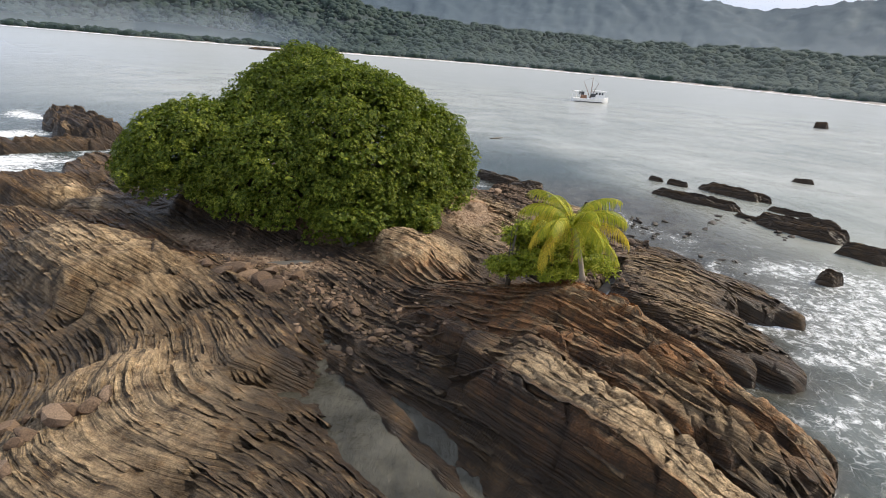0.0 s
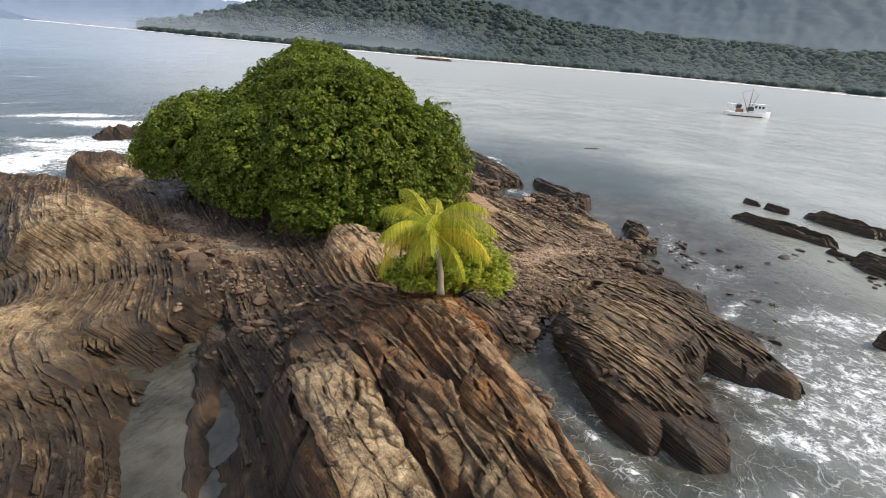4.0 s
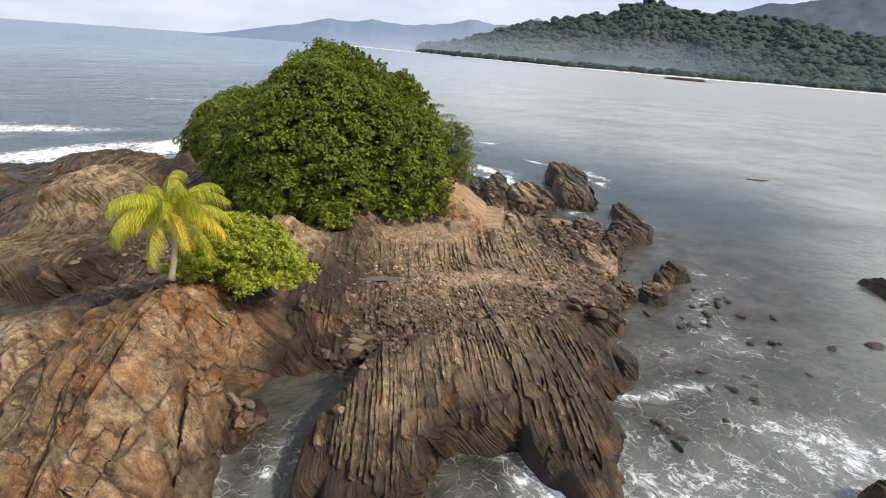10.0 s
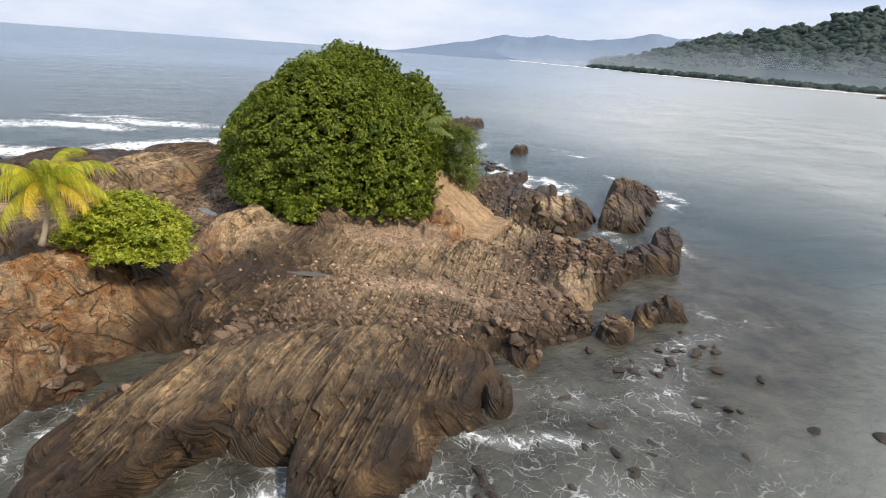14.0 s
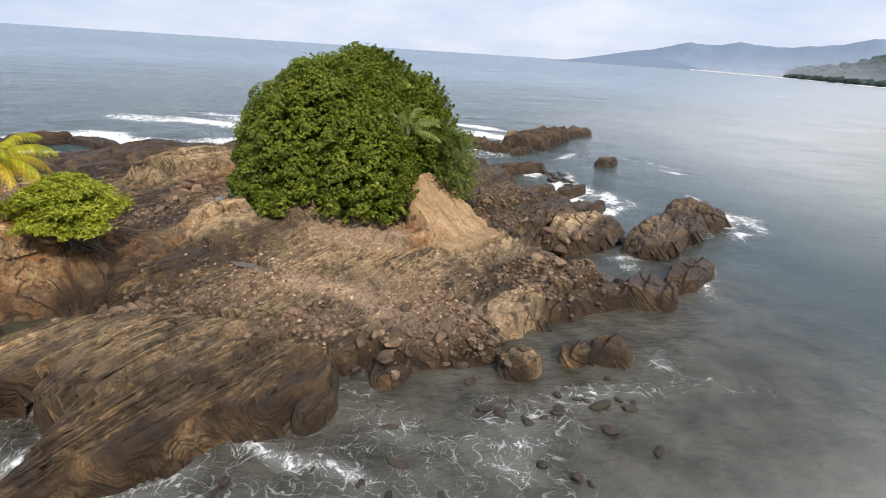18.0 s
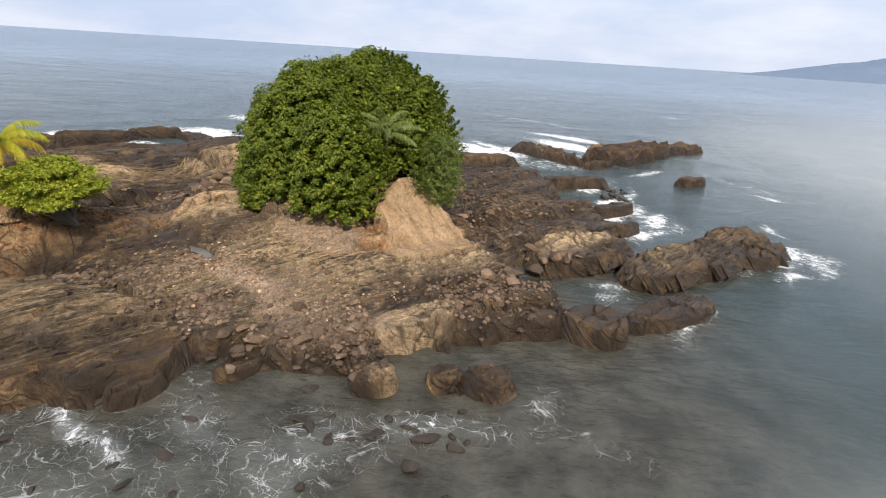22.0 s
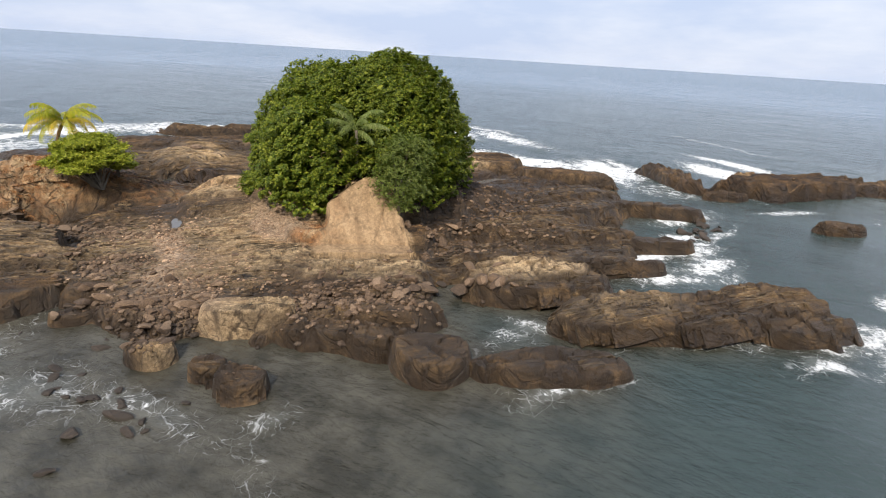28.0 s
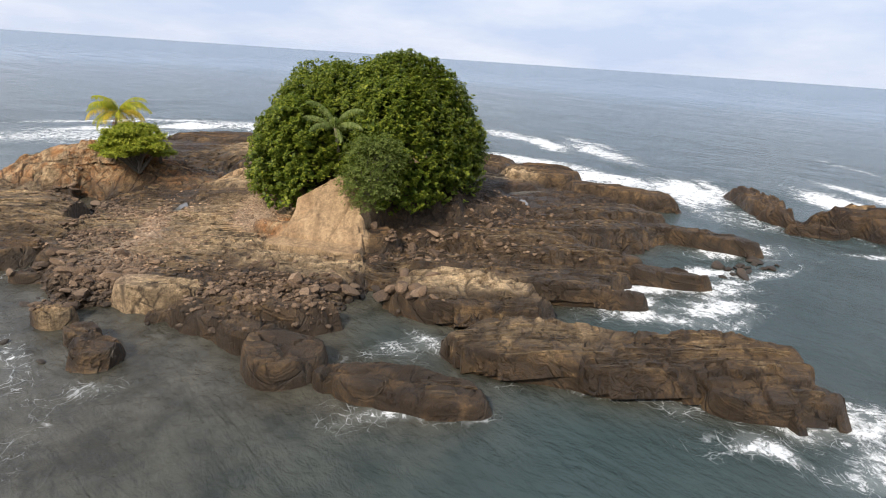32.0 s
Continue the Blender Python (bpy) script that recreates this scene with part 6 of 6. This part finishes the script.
def build_dry_tufts():
    """Withered grass and hanging rootlets on the ridge below palm and bush."""
    blades = [leaf_star(12, 0.5, 0.03, 0.9, 200 + i) for i in range(5)]
    P, N, S = [], [], []
    for k in range(260):
        t = rng.random()
        x, y = 2.6 + 3.8 * t + rng.normal(0, 0.55), 17.6 - 2.6 * t + rng.normal(0, 0.55)
        P.append(np.array([x * K, y * K, ground(x, y) * K + 0.05]))
        w = np.array([rng.normal(0.3, 0.3), rng.normal(0, 0.3), 0.9])
        N.append(w / np.linalg.norm(w))
        S.append(rng.uniform(0.5, 1.2))
    ob = place_stars("dry_grass", blades, P, N, S, DEAD_LEAF, None)
    tagged(ob, "rust-brown withered grass and rootlets on the ridge", "dry grass", kind="stuff")


build_dry_tufts()


# ---- boat, driftwood ----
WHITE = plain_material("weathered_white_paint", (0.84, 0.83, 0.81), 0.5, 0.15, 1.2)
DARK = plain_material("dark_tarred_steel", (0.06, 0.06, 0.065), 0.6, 0.3, 2.0)
GLASS = plain_material("dark_cabin_glass", (0.03, 0.035, 0.04), 0.1, 0.0)
RUSTY = plain_material("rusty_steel", (0.24, 0.13, 0.08), 0.8, 0.5, 2.0)


def box(bm, x0, x1, y0, y1, z0, z1, taper=0.0):
    v = [bm.verts.new((x, y, z)) for z, t in ((z0, 0), (z1, taper)) for x, y in ((x0 + t, y0 + t), (x1 - t, y0 + t), (x1 - t, y1 - t), (x0 + t, y1 - t))]
    for f in ((3, 2, 1, 0), (4, 5, 6, 7), (0, 1, 5, 4), (1, 2, 6, 5), (2, 3, 7, 6), (3, 0, 4, 7)):
        bm.faces.new([v[i] for i in f])


def build_boat():
    boat = new("fishing_boat")
    tagged(boat, "white shrimp trawler with outriggers anchored in the bay", "boat")
    boat.location, boat.rotation_euler = (34.4 * K, 147.5 * K, 0.0), (0, 0, radians(12))
    boat.scale = (1.3, 1.3, 1.3)
    bm = bmesh.new()
    rows = []
    for i in range(13):
        t = i / 12
        x = -6.5 + 13.0 * t
        w = 2.1 * (1 - max(0, (t - 0.55) / 0.45) ** 2.2) * (0.82 + 0.18 * min(1, t * 5)) + 0.04
        deck = 1.15 + 0.9 * max(0, t - 0.5) ** 1.5 * 2.2
        rows.append([bm.verts.new((x, s * w * k, z)) for s, k, z in ((-1, 0.55, -0.6), (-1, 0.92, 0.25), (-1, 1.0, deck), (1, 1.0, deck), (1, 0.92, 0.25), (1, 0.55, -0.6))])
    for a, b in zip(rows, rows[1:]):
        for k in range(5):
            bm.faces.new((a[k], b[k], b[k + 1], a[k + 1]))
    bm.faces.new(rows[0])
    bm.faces.new(rows[-1][::-1])
    hull = part("hull", bm, WHITE, boat, "white hull", smooth=False)
    bm = bmesh.new()
    box(bm, -6.4, 3.6, -2.0, 2.0, 0.02, 0.28)
    part("boot_stripe", bm, DARK, hull, "dark waterline stripe", smooth=False)
    bm = bmesh.new()
    box(bm, 0.6, 4.4, -1.45, 1.45, 1.2, 3.7, 0.12)
    cabin = part("cabin", bm, WHITE, boat, smooth=False)
    bm = bmesh.new()
    box(bm, 0.3, 4.8, -1.65, 1.65, 3.7, 3.86)
    part("cabin_roof", bm, WHITE, cabin, smooth=False)
    for y in (-0.9, 0.0, 0.9):
        bm = bmesh.new()
        box(bm, 4.28, 4.36, y - 0.34, y + 0.34, 2.7, 3.35)
        part("window", bm, GLASS, cabin, smooth=False)
    for x in (1.3, 2.4, 3.4):
        for s in (-1, 1):
            bm = bmesh.new()
            box(bm, x - 0.3, x + 0.3, s * 1.37 - 0.05, s * 1.37 + 0.05, 2.6, 3.3)
            part("window", bm, GLASS, cabin, smooth=False)
    bm = bmesh.new()
    limb(bm, [(-0.2, 0, 1.1), (-0.2, 0, 5.0), (-0.2, 0, 8.2)], [0.13, 0.11, 0.06])
    part("mast", bm, RUSTY, boat, "tall brown mast")
    for s in (-1, 1):
        bm = bmesh.new()
        limb(bm, [(-0.2, s * 0.6, 1.5), (-0.5, s * 3.2, 4.2), (-0.8, s * 6.0, 6.6)], [0.1, 0.09, 0.05])
        part("outrigger", bm, RUSTY, boat, "raised outrigger boom")
        bm = bmesh.new()
        limb(bm, [(-0.2, 0, 8.0), (-0.8, s * 6.0, 6.6)], [0.025, 0.025], 5)
        part("stay", bm, DARK, boat)
        bm = bmesh.new()
        box(bm, -2.4, -0.6, s * 4.6 - 0.1, s * 4.6 + 0.1, 2.0, 3.1)
        part("otter_board", bm, DARK, boat, "dark hanging trawl board", smooth=False)
        bm = bmesh.new()
        limb(bm, [(-0.7, s * 4.6, 5.3), (-1.5, s * 4.6, 3.1)], [0.03, 0.03], 5)
        part("rope", bm, DARK, boat)
    bm = bmesh.new()
    box(bm, -3.6, -1.8, -0.9, 0.9, 1.1, 2.2, 0.15)
    part("winch", bm, RUSTY, boat, smooth=False)
    for x in (-6.2, -4.6):
        for s in (-1, 1):
            bm = bmesh.new()
            limb(bm, [(x, s * 1.5, 1.1), (x, s * 1.5, 3.4)], [0.06, 0.06], 6)
            part("post", bm, WHITE, boat)
    bm = bmesh.new()
    box(bm, -6.5, -4.2, -1.8, 1.8, 3.4, 3.5)
    part("awning", bm, WHITE, boat, "pale canvas awning over the stern", smooth=False)


build_boat()


def build_log():
    bm = bmesh.new()
    limb(bm, [(-1.6, 0, 0.05), (-0.4, 0.12, 0.12), (0.9, 0.0, 0.16), (1.8, -0.1, 0.3)], [0.16, 0.15, 0.12, 0.05])
    limb(bm, [(0.5, 0, 0.14), (0.9, 0.35, 0.5)], [0.07, 0.02], 6)
    ob = part("driftwood", bm, BARK)
    ob.location, ob.rotation_euler = (5.0 * K, 67.3 * K, 0.0), (0, 0, radians(35))
    tagged(ob, "dark drifting tree branch afloat in the bay", "driftwood")


build_log()

# ---- the upturned rock layers, bed by bed ----
def layer_strip(u0, w, vs, lift, dip, r):
    """One broken length of a bed: a leaning slab whose scarp faces south-west. Plan arrays of vertices and quads, or None."""
    warp = u0 + w * 0.5
    x, y = EU[0] * warp + EV[0] * vs, EU[1] * warp + EV[1] * vs
    du = beds(x, y)[0] - warp                     # follow the fold of the beds
    x, y = x - EU[0] * du, y - EU[1] * du
    h = sample(BASE, x, y)
    pad = np.pad(h, 4, mode="edge")
    h = 0.2 * h + 0.8 * np.convolve(pad, np.ones(9) / 9, mode="valid")
    chip = lift * (0.9 + 0.15 * vnoise(vs * 0.6 + u0 * 7, vs * 0 + u0, 3)) + 0.018 * np.floor(2.99 * hashed(np.floor(vs / 0.7), np.floor(vs * 0 + u0 * 9), 5)) - 0.018
    wob = 0.015 * vnoise(vs * 1.2, vs * 0 + u0 * 3.1, 9)
    top, half, deep = h + chip, w * 0.5, 0.55 + 0.3 * w
    lean = 0.8 * deep                              # beds plunge to the north-east
    prof = ((-half + lean, -deep), (-half - 0.01, dip * half * 0.7), (-half + 0.04, dip * half), (half * 0.2, -0.15 * dip * half + 0.01), (half - 0.03, -dip * half), (half + 0.02, -dip * half - 0.05), (half + lean, -deep))
    v = []
    for k, (pu, pz) in enumerate(prof):
        jit = np.array([r.uniform(-0.016, 0.016) if k not in (1, 2, 3) else r.uniform(-0.02, 0.02) - (0.03 if r.random() < 0.1 else 0) for _ in vs])
        v.append(np.stack([x + EU[0] * (pu + wob + jit), y + EU[1] * (pu + wob + jit), top + pz + jit * (k not in (0, 6))], -1))
    v = np.stack(v, 1)                             # station, profile, xyz
    n, m = v.shape[:2]
    slant = 0.16 * (r.random() - 0.5)
    v[0, :, :2] += np.array(EV) * np.linspace(-slant, slant, m)[:, None]
    v[-1, :, :2] += np.array(EV) * np.linspace(slant, -slant, m)[:, None]
    i = np.arange(n * m).reshape(n, m)
    f = [tuple(q) for q in np.stack([i[:-1, :-1], i[:-1, 1:], i[1:, 1:], i[1:, :-1]], -1).reshape(-1, 4)]
    for e, flip in ((i[0], 1), (i[-1], -1)):
        f += [(e[0], e[k], e[k + 1], e[k + 1])[:3][::flip] for k in range(1, m - 1)]
    return v.reshape(-1, 3), f


def strip_object(name, verts, faces, parent):
    ob = raw(name, [tuple(p) for p in verts * K], faces, ROCK, parent)
    ob.data.set_sharp_from_angle(angle=0.4)
    for key, grid in covers.items():
        attribute(ob, key, beds(verts[:, 0], verts[:, 1])[0] * K if key == "bed" else sample(grid, verts[:, 0], verts[:, 1]))
    attribute(ob, "rim", np.tile([0.0, 0.7, 1.0, 0.25, 0.1, 0.0, 0.0], len(verts) // 7))
    return ob


def build_strata():
    r = random.Random(11)
    u = -24.0
    rest_v, rest_f, base, single = [], [], 0, 0
    while u < 52.0:
        thick = r.random()
        w = r.uniform(0.16, 0.5) if 10.9 < u < 14.9 else r.uniform(0.07, 0.13) if thick < 0.6 else r.uniform(0.13, 0.24) if thick < 0.9 else r.uniform(0.25, 0.42)
        v = -58.0 + r.random()
        proud = r.uniform(-0.03, 0.03) + 0.05 * float(vnoise(np.array(u * 0.9), np.array(3.3), 7)) + (0.07 if r.random() < 0.12 else 0)
        while v < 24.0:
            length = r.uniform(0.8, 2.4) if r.random() < 0.4 else r.uniform(2.4, 7.5)
            vs = np.arange(v, v + length, 0.2)
            v += length + (r.uniform(0.02, 0.1) if r.random() < 0.7 else r.uniform(0.2, 1.2))
            if len(vs) < 3 or r.random() < 0.1:
                continue
            c = u + w * 0.5
            x, y = EU[0] * c + EV[0] * vs, EU[1] * c + EV[1] * vs
            ok = (x > -29) & (x < 16) & (y > -1) & (y < 54)
            h = np.where(ok, sample(BASE, x, y), -9)
            good = h > -0.35
            runs, start = [], None
            for i, g in enumerate(list(good) + [False]):
                if g and start is None:
                    start = i
                elif not g and start is not None:
                    runs.append((start, i))
                    start = None
            for a, b in runs:
                if b - a < 3:
                    continue
                lift = max(0.0, proud + r.uniform(-0.02, 0.03)) + 0.06
                co, fa = layer_strip(u, w * r.uniform(0.92, 1.04), vs[a:b], lift, r.uniform(0.35, 0.75) * (0.7 if w > 0.2 else 1.0), r)
                cx, cy = float(co[:, 0].mean()), float(co[:, 1].mean())
                near = (cx > 2.0 and cy < 27.5 and b - a > 10) or (cx > -10 and cy < 13 and b - a > 12)
                if near and single < 300:
                    single += 1
                    strip_object("rock_layer", co, fa, SHELF)
                else:
                    rest_v.append(co)
                    rest_f += [tuple(k + base for k in q) for q in fa]
                    base += len(co)
        u += w
    ob = strip_object("rock_layers", np.concatenate(rest_v), rest_f, SHELF)
    ob["kind"] = "stuff"


build_strata()
